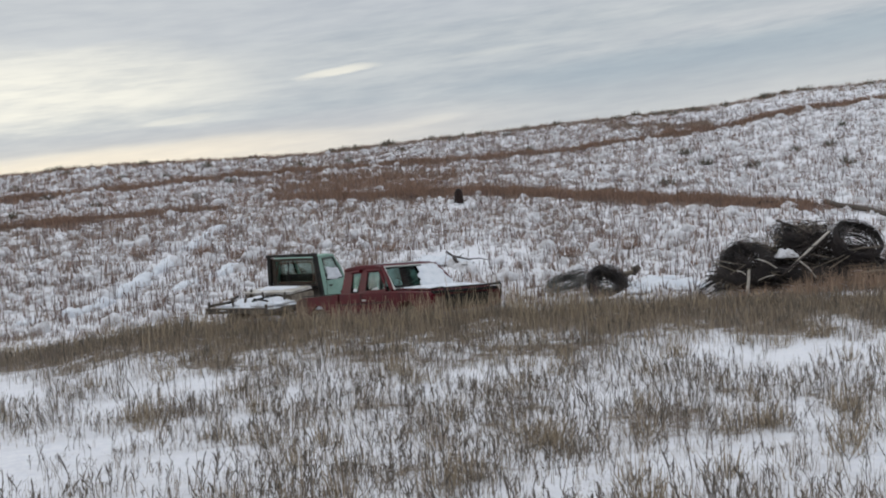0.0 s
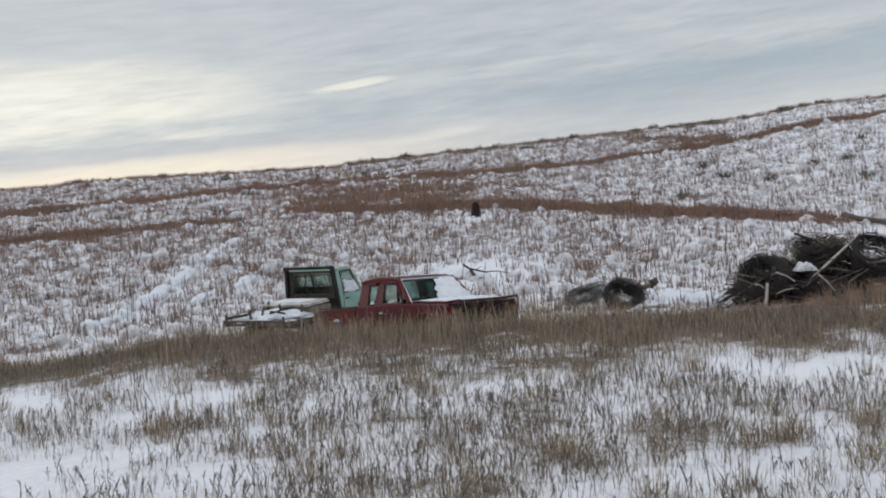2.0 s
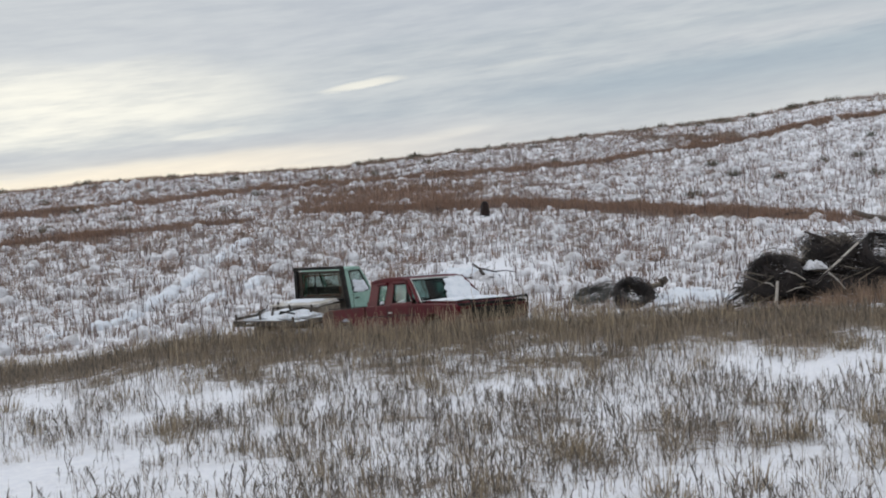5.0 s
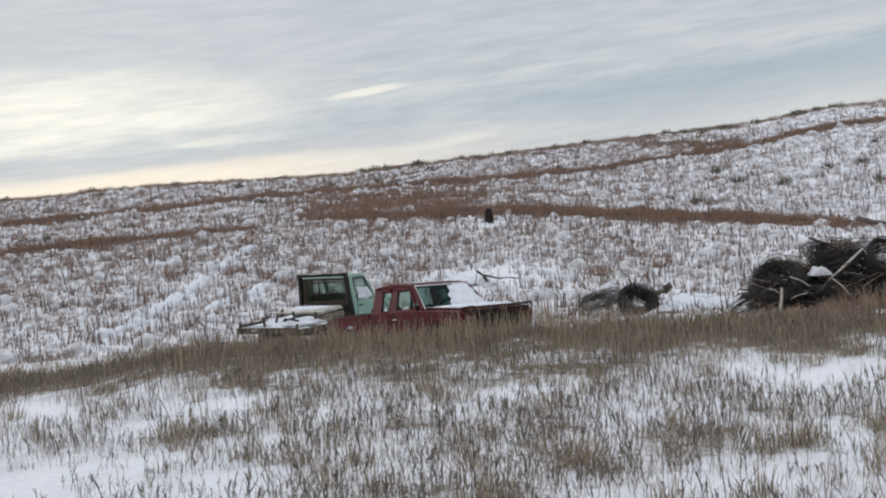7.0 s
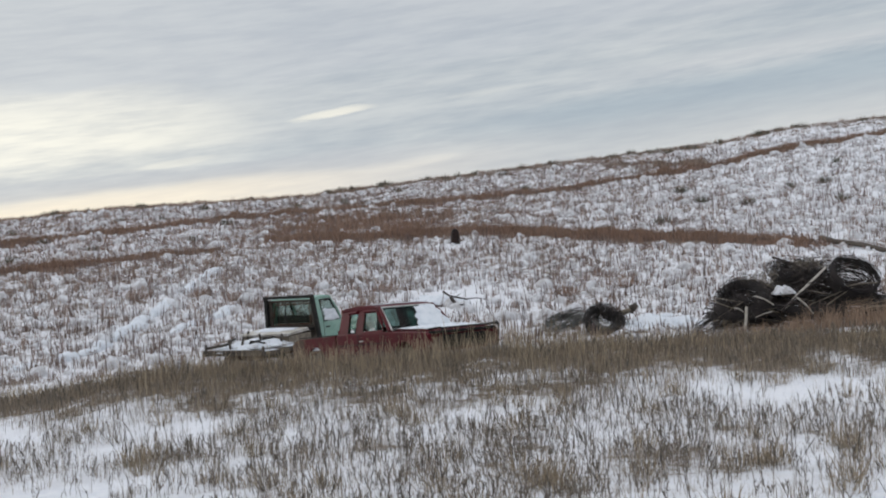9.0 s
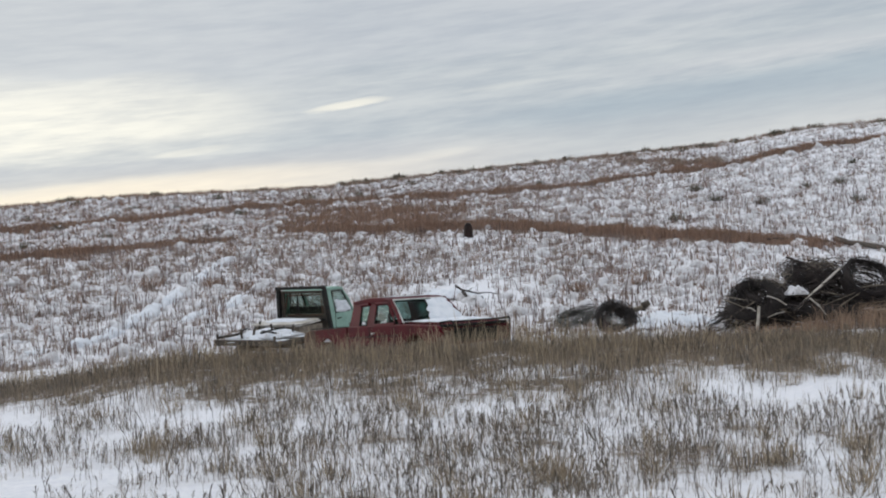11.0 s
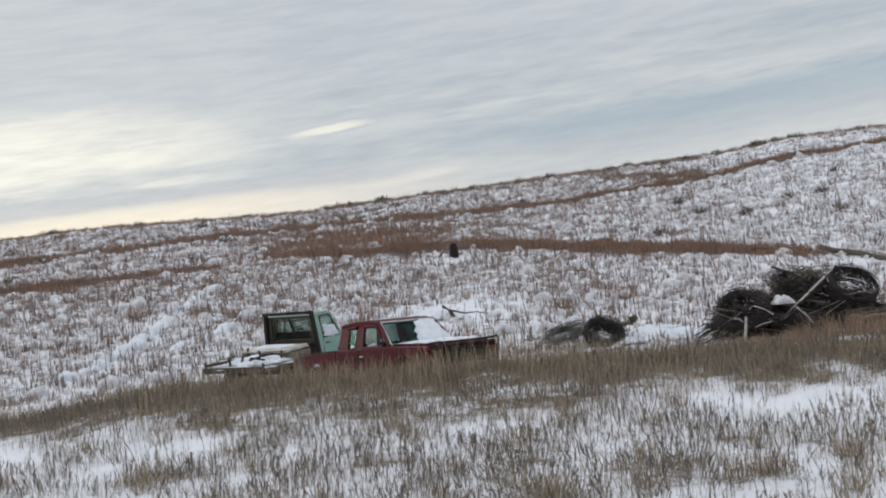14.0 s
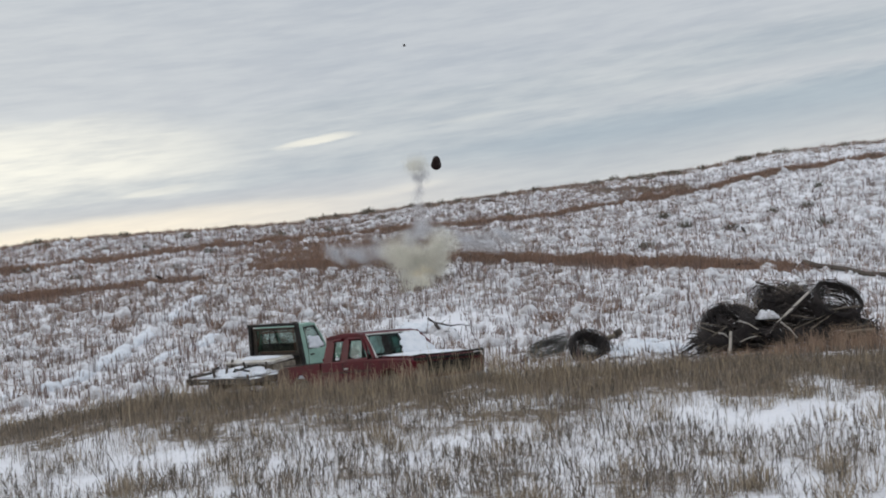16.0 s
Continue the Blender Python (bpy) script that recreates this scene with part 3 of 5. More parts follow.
def build_snow_lumps():
    """Low crusted caps of snow on the bunch grass, each a small uneven dome."""
    rng = np.random.default_rng(17)
    x, y = scatter(rng, 19000, 33.0, 102.0)
    cov, _ = cover_of(x, y)
    keep = (rng.random(len(x)) < np.clip(1.05 - 1.15 * cov, 0.0, 1.0) * (0.62 + 0.4 * ripple(x, y, 52, 3.0)) * np.clip((cov - 0.06) * 8, 0.05, 1))
    x, y = x[keep], y[keep]
    n, sides = len(x), 7
    r = rng.uniform(0.09, 0.22, n) * rng.choice((0.7, 1.0, 1.6), n, p=(0.4, 0.47, 0.13))
    h = r * rng.uniform(0.6, 1.25, n)
    turn, long = rng.uniform(0, math.tau, n), rng.uniform(1.0, 1.7, n)
    rows = []
    for share, lift in ((1.0, -0.25), (0.82, 0.45), (0.45, 0.86)):
        for k in range(sides):
            a = k * math.tau / sides + turn
            q = r * share * rng.uniform(0.55, 1.3, n)
            px, py = x + q * long * np.cos(a), y + q * np.sin(a)
            rows.append(np.stack([px, py, land(px, py) + h * lift * rng.uniform(0.8, 1.2, n)], 1))
    rows.append(np.stack([x, y, land(x, y) + h], 1))
    m = 3 * sides + 1
    base = (np.arange(n) * m)[:, None]
    quads = [[i * sides + k, i * sides + (k + 1) % sides, (i + 1) * sides + (k + 1) % sides, (i + 1) * sides + k] for i in range(2) for k in range(sides)]
    quads += [[2 * sides + k, 2 * sides + k + 1, 2 * sides + (k + 2) % sides, 3 * sides] for k in range(0, sides - 1, 2)] + [[2 * sides + sides - 1, 2 * sides, 3 * sides, 3 * sides]]
    tris = []
    for q in quads:
        tris += [[q[0], q[1], q[2]]] + ([[q[0], q[2], q[3]]] if q[3] != q[2] else [])
    faces = np.concatenate([base + np.array([t]) for t in tris])
    ob = raw_mesh("snow_lumps", np.stack(rows, 1).reshape(-1, 3), faces, DRIFT, smooth_shade=True)
    tagged(ob, "crusted lumps of snow capping the hillside grass", "snow", kind="stuff")


def build_near_grass():
    rng = np.random.default_rng(12)
    # tall tangled strip before the trucks
    x, y = scatter(rng, 62000, 16.0, 31.0, 0.46, 1.0)
    c = np.exp(-((y - 24.6 - 0.5 * ripple(x, y, 41, 6.0) - 2.6 * np.clip((-x - 5.5) / 4.0, 0, 1)) / np.where(y < 24.6, 0.8 + 2.0 * np.clip((x + 8.5) / 4, 0, 1), 3.2 - 2.3 * np.clip((x / y - 0.13) / 0.06, 0, 1))) ** 2)
    keep = rng.random(len(x)) < c * (0.52 + 0.42 * ripple(x, y * 1.6, 42, 1.9) + 0.2 * ripple(x, y, 45, 0.8))
    x, y = x[keep], y[keep]
    nose = np.clip((x + 1.0) / 1.0, 0, 1) * np.clip((4.0 - x) / 1.5, 0, 1) * np.clip((y - 23.0) / 1.5, 0, 1)
    h = (1 + 0.45 * nose) * rng.uniform(0.26, 0.72, len(x)) * rng.choice((0.8, 1.0, 1.3), len(x), p=(0.4, 0.5, 0.1)) * (0.85 + 0.25 * ripple(x, y, 43, 3.0)) * (0.75 + 0.25 * np.clip((x + 9) / 3, 0, 1))
    # shorter towards the wire heap, where snow shows behind the strip
    h = h * (1 - 0.36 * np.clip((x / y - 0.17) / 0.06, 0, 1))
    stems("tall_grass", x, y, h, rng.uniform(0.008, 0.02, len(x)), 0.30, TALL, "tall matted brown grass strip before the trucks", rng, levels=2, droop=0.12)
    # russet grass grown up round the foot of the wire heap
    x, y = rng.uniform(7.4, 14.5, 5200), rng.normal(31.95, 0.30, 5200)
    keep = rng.random(5200) < 0.55 + 0.45 * ripple(x, y, 47, 0.9)
    x, y = x[keep], y[keep]
    h = rng.uniform(0.22, 0.60, len(x)) * (0.70 + 0.6 * np.clip((x - 8.8) / 1.5, 0, 1) + 0.25 * ripple(x, y, 48, 0.8))
    stems("heap_grass", x, y, h, rng.uniform(0.008, 0.02, len(x)), 0.28, HEAP_GRASS, "russet-tan grass grown up round the wire heap", rng, levels=2, droop=0.12)
    # straw blades among the snow
    x, y = scatter(rng, 31000, 8.0, 30.0, 0.45, 1.2)
    cov, _ = cover_of(x, y)
    keep = rng.random(len(x)) < np.clip((cov - 0.10) * 1.35, 0.012, 1)
    px, py = clumped(rng, x[keep], y[keep], 5, 0.06)
    stems("straw_grass", px, py, rng.uniform(0.10, 0.36, len(px)), rng.uniform(0.004, 0.009, len(px)), 0.42, STRAW, "pale dry grass blades in thin snow", rng, levels=2, droop=0.25)
    # darker weed stalks, each with a ragged seed head
    x, y = scatter(rng, 30000, 8.0, 27.0, 0.44, 1.2)
    cov, _ = cover_of(x, y)
    keep = rng.random(len(x)) < np.clip((cov - 0.08) * 1.4, 0.02, 1)
    weed_stalks(rng, x[keep], y[keep])
    # bushy tufts that stand out singly
    x, y = scatter(rng, 90, 8.5, 22.0)
    # clusters that make darker russet patches
    heart = np.repeat(np.array([(3.34, 13.4), (0.95, 12.9), (-4.25, 16.3), (0.0, 11.25)]), 4, axis=0)
    heart += rng.normal(0, 1, heart.shape) * np.array([0.16, 0.22])
    x, y = np.concatenate([x, heart[:, 0]]), np.concatenate([y, heart[:, 1]])
    tufts("weed_tuft", rng, x, y, 60, 0.12, (0.12, 0.40), (0.006, 0.014), TALL, "dense brown weed tuft standing in thin snow", "weed", "weed tufts in the foreground")
    spots = ((-8.2, 48.1), (-2.0, 47.4), (-3.0, 44.5), (-9.67, 49.3), (-5.1, 49.4), (-12.6, 50.2), (7.0, 45.2), (4.6, 44.1), (-1.3, 65.5), (-1.7, 65.8))
    tufts("russet_bush", rng, np.array([p[0] for p in spots]), np.array([p[1] for p in spots]), 110, 0.26, (0.18, 0.52), (0.014, 0.03), RUST, "bushy russet weed clump standing on the snowy slope", "weed", "russet clumps on the slope")
    x, y = scatter(rng, 40, 60.0, 109.0)
    spots = ((15.9, 72.4), (18.2, 70.3), (23.0, 68.7), (-19.5, 87.3), (-13.9, 81.4), (-14.2, 71.6), (-22.7, 65.1), (12.2, 65.3))
    x, y = np.concatenate([np.array([p[0] for p in spots]), x]), np.concatenate([np.array([p[1] for p in spots]), y])
    edge = rng.uniform(-0.44, 0.44, 46)
    x, y = np.concatenate([x, edge * 107.0]), np.concatenate([y, rng.normal(107.0, 1.0, 46)])
    tufts("brush_clump", rng, x, y, 70, 0.28, (0.15, 0.55), (0.03, 0.06), SAGE, "low grey-brown brush clump on the snowy slope", "brush", "brush clumps on the hill")


def tufts(name, rng, x, y, n, radius, tall, wide, material, label, category, group):
    """Tufts of stems, one thing each, on six shared meshes."""
    shapes = []
    for k in range(6):
        px, py = rng.normal(0, radius, n), rng.normal(0, radius, n)
        h, w = rng.uniform(*tall, n) * np.clip(1.25 - np.hypot(px, py) / (3 * radius), 0.4, 1.2), rng.uniform(*wide, n)
        face, way, bend = rng.uniform(0, math.tau, n), np.arctan2(py, px), np.abs(rng.normal(0, 0.24, n))
        rows = []
        for s, taper in ((0.35, 0.9), (0.7, 0.7), (1.0, 0.25)):
            off = bend * h * s ** 1.7
            c = np.stack([px + off * np.cos(way), py + off * np.sin(way), h * s - 0.02], 1)
            side = np.stack([w * taper * 0.5 * np.cos(face), w * taper * 0.5 * np.sin(face), 0 * w], 1)
            rows += [c - side, c + side]
        # every stem springs from the one root
        verts = np.concatenate([np.array([[0.0, 0.0, -0.06]]), np.stack(rows, 1).reshape(-1, 3)])
        b = (1 + np.arange(n) * 6)[:, None]
        root = np.zeros_like(b)
        faces = np.concatenate([np.hstack(q) for q in ((root, b, b + 1), (b, b + 1, b + 3), (b, b + 3, b + 2), (b + 2, b + 3, b + 5), (b + 2, b + 5, b + 4))])
        shapes.append((verts, faces))
    meshes = []
    for i, (a, b) in enumerate(zip(x, y)):
        if i < 6:
            ob = raw_mesh(name, *shapes[i], material)
            meshes.append(ob.data)
        else:
            ob = new(name, meshes[i % 6])
        ob.matrix_world = pose(a, b, ground_at(a, b), 0, 0, float(rng.uniform(0, 360)))
        tagged(ob, label, category, group)


def weed_stalks(rng, x, y):
    n = len(x)
    z = land(x, y) - 0.02
    h = rng.uniform(0.13, 0.42, n) * (0.85 + 0.25 * ripple(x, y, 44, 1.6))
    face, way = rng.uniform(0, math.tau, n), rng.uniform(0, math.tau, n)
    bend = rng.normal(0.05, 0.23, n)
    bulk = rng.choice((0.4, 0.65, 0.95, 1.3), n, p=(0.3, 0.3, 0.28, 0.12))
    # (share of the height, half width): stem, bare neck, seed head, point
    steps = ((0.0, 0.0035), (0.30, 0.0030), (0.55, 0.0035), (0.66, 0.0068), (0.80, 0.0078), (0.93, 0.0052), (1.0, 0.0012))
    rows = []
    for s, w in steps:
        off = bend * h * s ** 1.6
        kink = 0.006 * np.sin(9 * s + face)
        c = np.stack([x + off * np.cos(way) + kink, y + off * np.sin(way), z + h * s], 1)
        wide = w * (1 + 0.4 * np.sin(face * 3 + s * 17)) * (1 if s < 0.6 else bulk)
        for k in range(3):
            a = face + k * math.tau / 3
            rows.append(c + np.stack([wide * np.cos(a), wide * np.sin(a), 0 * a], 1))
    m = len(steps)
    verts = np.stack(rows, 1).reshape(-1, 3)
    base = (np.arange(n) * 3 * m)[:, None]
    quads = [[3 * i + k, 3 * i + (k + 1) % 3, 3 * i + 3 + (k + 1) % 3, 3 * i + 3 + k] for i in range(m - 1) for k in range(3)]
    faces = np.concatenate([base + np.array([q]) for q in quads])
    tagged(raw_mesh("weed_stalks", verts, faces, WEED), "dark brown weed stalks with ragged seed heads", "weeds", kind="stuff")
    # short side twigs on the stalks of the near ground
    pick = np.repeat(np.where(y < 18.0)[0], 4)
    k = len(pick)
    at, out, ln = rng.uniform(0.30, 0.95, k), rng.uniform(0, math.tau, k), rng.uniform(0.025, 0.085, k)
    off = bend[pick] * h[pick] * at ** 1.6
    root = np.stack([x[pick] + off * np.cos(way[pick]) + 0.006 * np.sin(9 * at + face[pick]), y[pick] + off * np.sin(way[pick]), z[pick] + h[pick] * at], 1)
    end = root + np.stack([0.55 * ln * np.cos(out), 0.55 * ln * np.sin(out), 0.85 * ln], 1)
    wide = np.stack([0 * ln + 0.0028, 0 * ln, 0 * ln], 1)
    mid = root * 0.4 + end * 0.6
    twigs = np.stack([root - wide * 0.5, root + wide * 0.5, mid - wide * 1.3, mid + wide * 1.3, end - wide * 0.3, end + wide * 0.3], 1).reshape(-1, 3)
    b = (np.arange(k) * 6)[:, None]
    faces = np.concatenate([b + np.array([[0, 1, 3, 2]]), b + np.array([[2, 3, 5, 4]])])
    tagged(raw_mesh("weed_twigs", twigs, faces, WEED), "fine side twigs and seed husks on weed stalks", "weeds", kind="stuff")


build_hill_grass()
build_snow_lumps()
build_near_grass()


# ---- the red pickup ----
def wheel(name, parent, x, y, r=0.37, w=0.22, side=1):
    """Tyre with a steel rim, axle along y."""
    tyre = lathe([(r * 0.60, -w / 2), (r * 0.92, -w / 2), (r, -w * 0.32), (r * 1.01, 0), (r, w * 0.32), (r * 0.92, w / 2), (r * 0.60, w / 2)], 28, axis="Y")
    hub = new(name)
    hub.parent = parent
    hub.location = (x, y, r)
    part("tyre", tyre, RUBBER, hub, smooth_shade=True)
    rim = lathe([(0.05, side * w * 0.30), (r * 0.30, side * w * 0.34), (r * 0.42, side * w * 0.20), (r * 0.55, side * w * 0.24), (r * 0.61, side * w * 0.45), (r * 0.61, -side * w * 0.4)], 20, axis="Y")
    part("rim", rim, RUSTY, hub, smooth_shade=True)
    return hub


def arch(cx, r, n=7):
    return [(cx + r * math.cos(math.pi * k / n), 0.42 + r * math.sin(math.pi * k / n)) for k in range(n + 1)]


def sheet(corners, thick, bm=None):
    """A flat pane between four corners, with thickness along its normal."""
    own = bm if bm is not None else bmesh.new()
    c = [Vector(p) for p in corners]
    n = (c[1] - c[0]).cross(c[3] - c[0]).normalized() * thick
    a, b = [own.verts.new(p) for p in c], [own.verts.new(p + n) for p in c]
    own.faces.new(a[::-1])
    own.faces.new(b)
    for i in range(4):
        own.faces.new((a[i], a[(i + 1) % 4], b[(i + 1) % 4], b[i]))
    return own


def snow_sheet(corners, thick, seed, n=20, rough=0.5, ragged=0.09):
    """Snow that lies on a slanting surface between four corners, thicker in the middle and ragged at the rim."""
    bm = bmesh.new()
    p = [Vector(c) for c in corners]
    nrm = (p[1] - p[0]).cross(p[3] - p[0]).normalized()
    top, low = [], []
    for i in range(n + 1):
        ra, rb = [], []
        for j in range(n + 1):
            a, b = i / n, j / n
            edge = min(a, 1 - a, b, 1 - b) * 2
            wa = a + ragged * noise.noise((a * 5 + seed, b * 5, 1.3)) * (1 if 0 < i < n else 2)
            wb = b + ragged * noise.noise((a * 5, b * 5 + seed, 7.7)) * (1 if 0 < j < n else 2)
            q = p[0].lerp(p[1], wa).lerp(p[3].lerp(p[2], wa), wb)
            t = thick * min(1.0, edge * 3) * (1 - rough / 2 + rough * noise.noise((a * 3.3 + seed, b * 3.3, seed)))
            ra.append(bm.verts.new(q + nrm * (0.004 + max(0.0, t))))
            rb.append(bm.verts.new(q + nrm * 0.003))
        top.append(ra)
        low.append(rb)
    for i in range(n):
        for j in range(n):
            bm.faces.new((top[i][j], top[i + 1][j], top[i + 1][j + 1], top[i][j + 1]))
            bm.faces.new((low[i][j], low[i][j + 1], low[i + 1][j + 1], low[i + 1][j]))
    for k in range(n):
        bm.faces.new((top[0][k], top[0][k + 1], low[0][k + 1], low[0][k]))
        bm.faces.new((top[n][k + 1], top[n][k], low[n][k], low[n][k + 1]))
        bm.faces.new((top[k + 1][0], top[k][0], low[k][0], low[k + 1][0]))
        bm.faces.new((top[k][n], top[k + 1][n], low[k + 1][n], low[k][n]))
    return bm


def build_red_pickup():
    m = pose(-1.25, 29.2, -0.04, -0.5, -3.4, -53)
    truck = empty("pickup_truck", m, "abandoned maroon-red extended-cab pickup, windows broken, snow on hood", "pickup truck")
    W = 0.98
    # lower body with wheel arches: nose, doors, cab back
    lower = [(2.88, 0.52), (2.92, 0.70), (2.90, 0.98), (2.78, 1.04), (1.40, 1.12), (-0.84, 1.14), (-0.86, 0.42), (1.32, 0.40)]
    lower += [(cx, z) for cx, z in reversed(arch(1.95, 0.45))] + [(2.60, 0.42)]
    part("body", slab(lower, -W, W, 0.03), RED_PAINT, truck, "faded red sheet metal")
    part("hood", slab([(2.84, 1.045), (2.80, 1.09), (1.46, 1.165), (1.44, 1.125)], -0.78, 0.78, 0.015), RED_PAINT, truck)
    part("hood_lip", box(2.80, 2.95, -0.90, 0.90, 0.99, 1.055, 0.015), BLACK_PAINT, truck, "dark dented hood edge")
    part("cowl", box(1.28, 1.46, -0.84, 0.84, 1.125, 1.165, 0.01), BLACK_PAINT, truck)
    # greenhouse: roof on pillars that lean inwards
    yb, yt = 0.93, 0.76
    roof = slab([(0.80, 1.70), (0.55, 1.755), (0.0, 1.78), (-0.60, 1.755), (-0.80, 1.71), (-0.80, 1.665), (0.80, 1.655)], -yt - 0.05, yt + 0.05, 0.025)
    part("roof", roof, RED_PAINT, truck)
    for s in (-1, 1):
        part("windshield_pillar", pipe([(1.34, s * (yb - 0.03), 1.12), (1.07, s * 0.83, 1.42), (0.77, s * yt, 1.69)], 0.05), RED_PAINT, truck)
        part("door_pillar", sheet([(0.25, s * yb, 1.12), (-0.06, s * yb, 1.12), (-0.04, s * (yt + 0.02), 1.68), (0.21, s * (yt + 0.02), 1.68)], 0.05), RED_PAINT, truck)
        part("rear_pillar", sheet([(-0.40, s * yb, 1.12), (-0.82, s * yb, 1.12), (-0.78, s * (yt + 0.02), 1.68), (-0.43, s * (yt + 0.02), 1.68)], 0.05), RED_PAINT, truck)
        part("door_frame", pipe([(0.24, s * (yb + 0.004), 1.13), (1.14, s * (yb + 0.004), 1.13), (0.98, s * (0.86 + 0.004), 1.36), (0.76, s * (yt + 0.045), 1.625), (0.22, s * (yt + 0.045), 1.635)], 0.045), RED_PAINT, truck)
        part("quarter_frame", pipe([(-0.06, s * (yt + 0.045), 1.635), (-0.43, s * (yt + 0.045), 1.625)], 0.045), RED_PAINT, truck)
        part("door_seam", box(0.105, 0.118, s * (W + 0.001) - 0.004, s * (W + 0.001) + 0.004, 0.46, 1.12, 0), BLACK_PAINT, truck)
        part("door_handle", box(0.20, 0.34, s * (W + 0.012) - 0.016, s * (W + 0.012) + 0.016, 0.93, 0.965, 0.008), CHROME, truck)
        part("vent_bar", pipe([(0.88, s * 0.91, 1.13), (0.80, s * 0.80, 1.64)], 0.032), BLACK_PAINT, truck)
        part("door_glass", sheet([(1.22, s * (yb - 0.03), 1.13), (0.17, s * (yb - 0.03), 1.13), (0.15, s * (yt - 0.01), 1.67), (0.80, s * (yt - 0.01), 1.67)], 0.005), GLASS, truck).visible_shadow = False
        part("side_glass", sheet([(-0.03, s * (yb - 0.03), 1.13), (-0.45, s * (yb - 0.03), 1.13), (-0.47, s * (yt - 0.01), 1.67), (0.0, s * (yt - 0.01), 1.67)], 0.005), GLASS, truck).visible_shadow = False
        seal = [(1.12, s * (yb - 0.01), 1.155), (0.27, s * (yb - 0.01), 1.155), (0.25, s * (yt + 0.02), 1.60), (0.77, s * (yt + 0.02), 1.60), (1.12, s * (yb - 0.01), 1.155)]
        part("window_seal", pipe(seal, 0.022), BLACK_PAINT, truck)
        seal = [(-0.07, s * (yb - 0.01), 1.155), (-0.39, s * (yb - 0.01), 1.155), (-0.42, s * (yt + 0.02), 1.60), (-0.06, s * (yt + 0.02), 1.60), (-0.07, s * (yb - 0.01), 1.155)]
        part("window_seal", pipe(seal, 0.018), BLACK_PAINT, truck)
        part("belt_trim", box(-0.82, 1.32, min(s * 0.975, s * 0.99), max(s * 0.975, s * 0.99), 0.86, 0.885, 0.004), BLACK_PAINT, truck)
    for x, y in ((0.62, -0.84), (-0.22, -0.84)):
        sill = part("sill_snow", mound(0.36 if x > 0 else 0.20, 0.12, 0.11, 31 + x, 10, at=(x, y, 1.142)), SNOW, smooth_shade=True)
        sill.matrix_world = m
        tagged(sill, "white snow drifted onto the pickup's window sill", "snow")
    part("windshield_trim", pipe([(1.36, -0.86, 1.15), (0.80, -0.72, 1.685), (0.80, 0.72, 1.685), (1.36, 0.86, 1.15), (1.36, -0.86, 1.15)], 0.027), PALE_TRIM, truck)
    part("windshield", sheet([(1.35, -0.85, 1.15), (1.35, 0.85, 1.15), (0.80, 0.72, 1.685), (0.80, -0.72, 1.685)], 0.006), GLASS, truck).visible_shadow = False
    part("back_panel", slab([(-0.80, 1.12), (-0.84, 1.12), (-0.84, 1.24), (-0.80, 1.24)], -0.92, 0.92, 0.005), RED_PAINT, truck)
    part("wiper", pipe([(1.34, -0.55, 1.20), (1.14, 0.05, 1.40)], 0.010), BLACK_PAINT, truck)
    part("steering_wheel", pipe([(0.86 + 0.05 * math.sin(k), 0.40 + 0.19 * math.cos(k), 1.20 + 0.15 * math.sin(k)) for k in np.linspace(0, math.tau, 19)], 0.014), BLACK_PAINT, truck)
    part("dashboard", box(0.90, 1.34, -0.86, 0.86, 0.95, 1.16, 0.04), SEAT_CLOTH, truck)
    for y in (-0.42, 0.42):
        part("seat", box(0.05, 0.24, y - 0.36, y + 0.36, 0.70, 1.20, 0.06), SEAT_CLOTH, truck)
    # cargo bed: floor, two sides with arches, tailgate
    part("bed_floor", box(-2.88, -0.92, -0.90, 0.90, 0.74, 0.80, 0.01), RUSTY, truck)
    for s in (-1, 1):
        side = [(-0.90, 0.46), (-0.90, 1.13), (-2.62, 1.10), (-2.86, 1.04), (-2.95, 0.90), (-2.95, 0.50), (-2.32, 0.46)] + [(-1.86 - 0.45 * math.cos(math.pi * k / 7), 0.44 + 0.45 * math.sin(math.pi * k / 7)) for k in range(8)] + [(-1.40, 0.46)]
        y0, y1 = sorted((s * 0.90, s * W))
        part("bed_side", slab(side, y0, y1, 0.015), DARK_RED, truck, "dull maroon bed side")
        part("bed_rail", box(-2.60, -0.92, min(s * 0.88, s * 0.985), max(s * 0.88, s * 0.985), 1.125, 1.15, 0.008), BLACK_PAINT, truck)
        y0, y1 = sorted((s * (W + 0.001), s * (W + 0.010)))
        part("rusted_corner", slab([(-2.34, 0.92), (-2.40, 1.08), (-2.62, 1.095), (-2.86, 1.035), (-2.945, 0.90), (-2.945, 0.52), (-2.36, 0.52)], y0, y1, 0.003), RUSTY, truck, "rusted-out dark rear corner")
    part("tailgate", box(-2.97, -2.91, -0.88, 0.88, 0.56, 0.96, 0.02), DARK_RED, truck)
    part("rear_bumper", box(-3.12, -2.98, -0.92, 0.92, 0.44, 0.60, 0.03), RUSTY, truck)
    part("front_bumper", box(2.93, 3.05, -0.98, 0.98, 0.42, 0.60, 0.04), CHROME, truck)
    part("grille", box(2.90, 2.935, -0.60, 0.60, 0.66, 0.95, 0.012), BLACK_PAINT, truck)
    for y in (-0.76, 0.76):
        part("headlight", box(2.90, 2.945, y - 0.12, y + 0.12, 0.70, 0.92, 0.02), RUSTY, truck, "broken dark headlight")
    for k in range(5):
        part("grille_bar", box(2.936, 2.95, -0.59, 0.59, 0.69 + 0.055 * k, 0.705 + 0.055 * k, 0.003), BLACK_PAINT, truck)
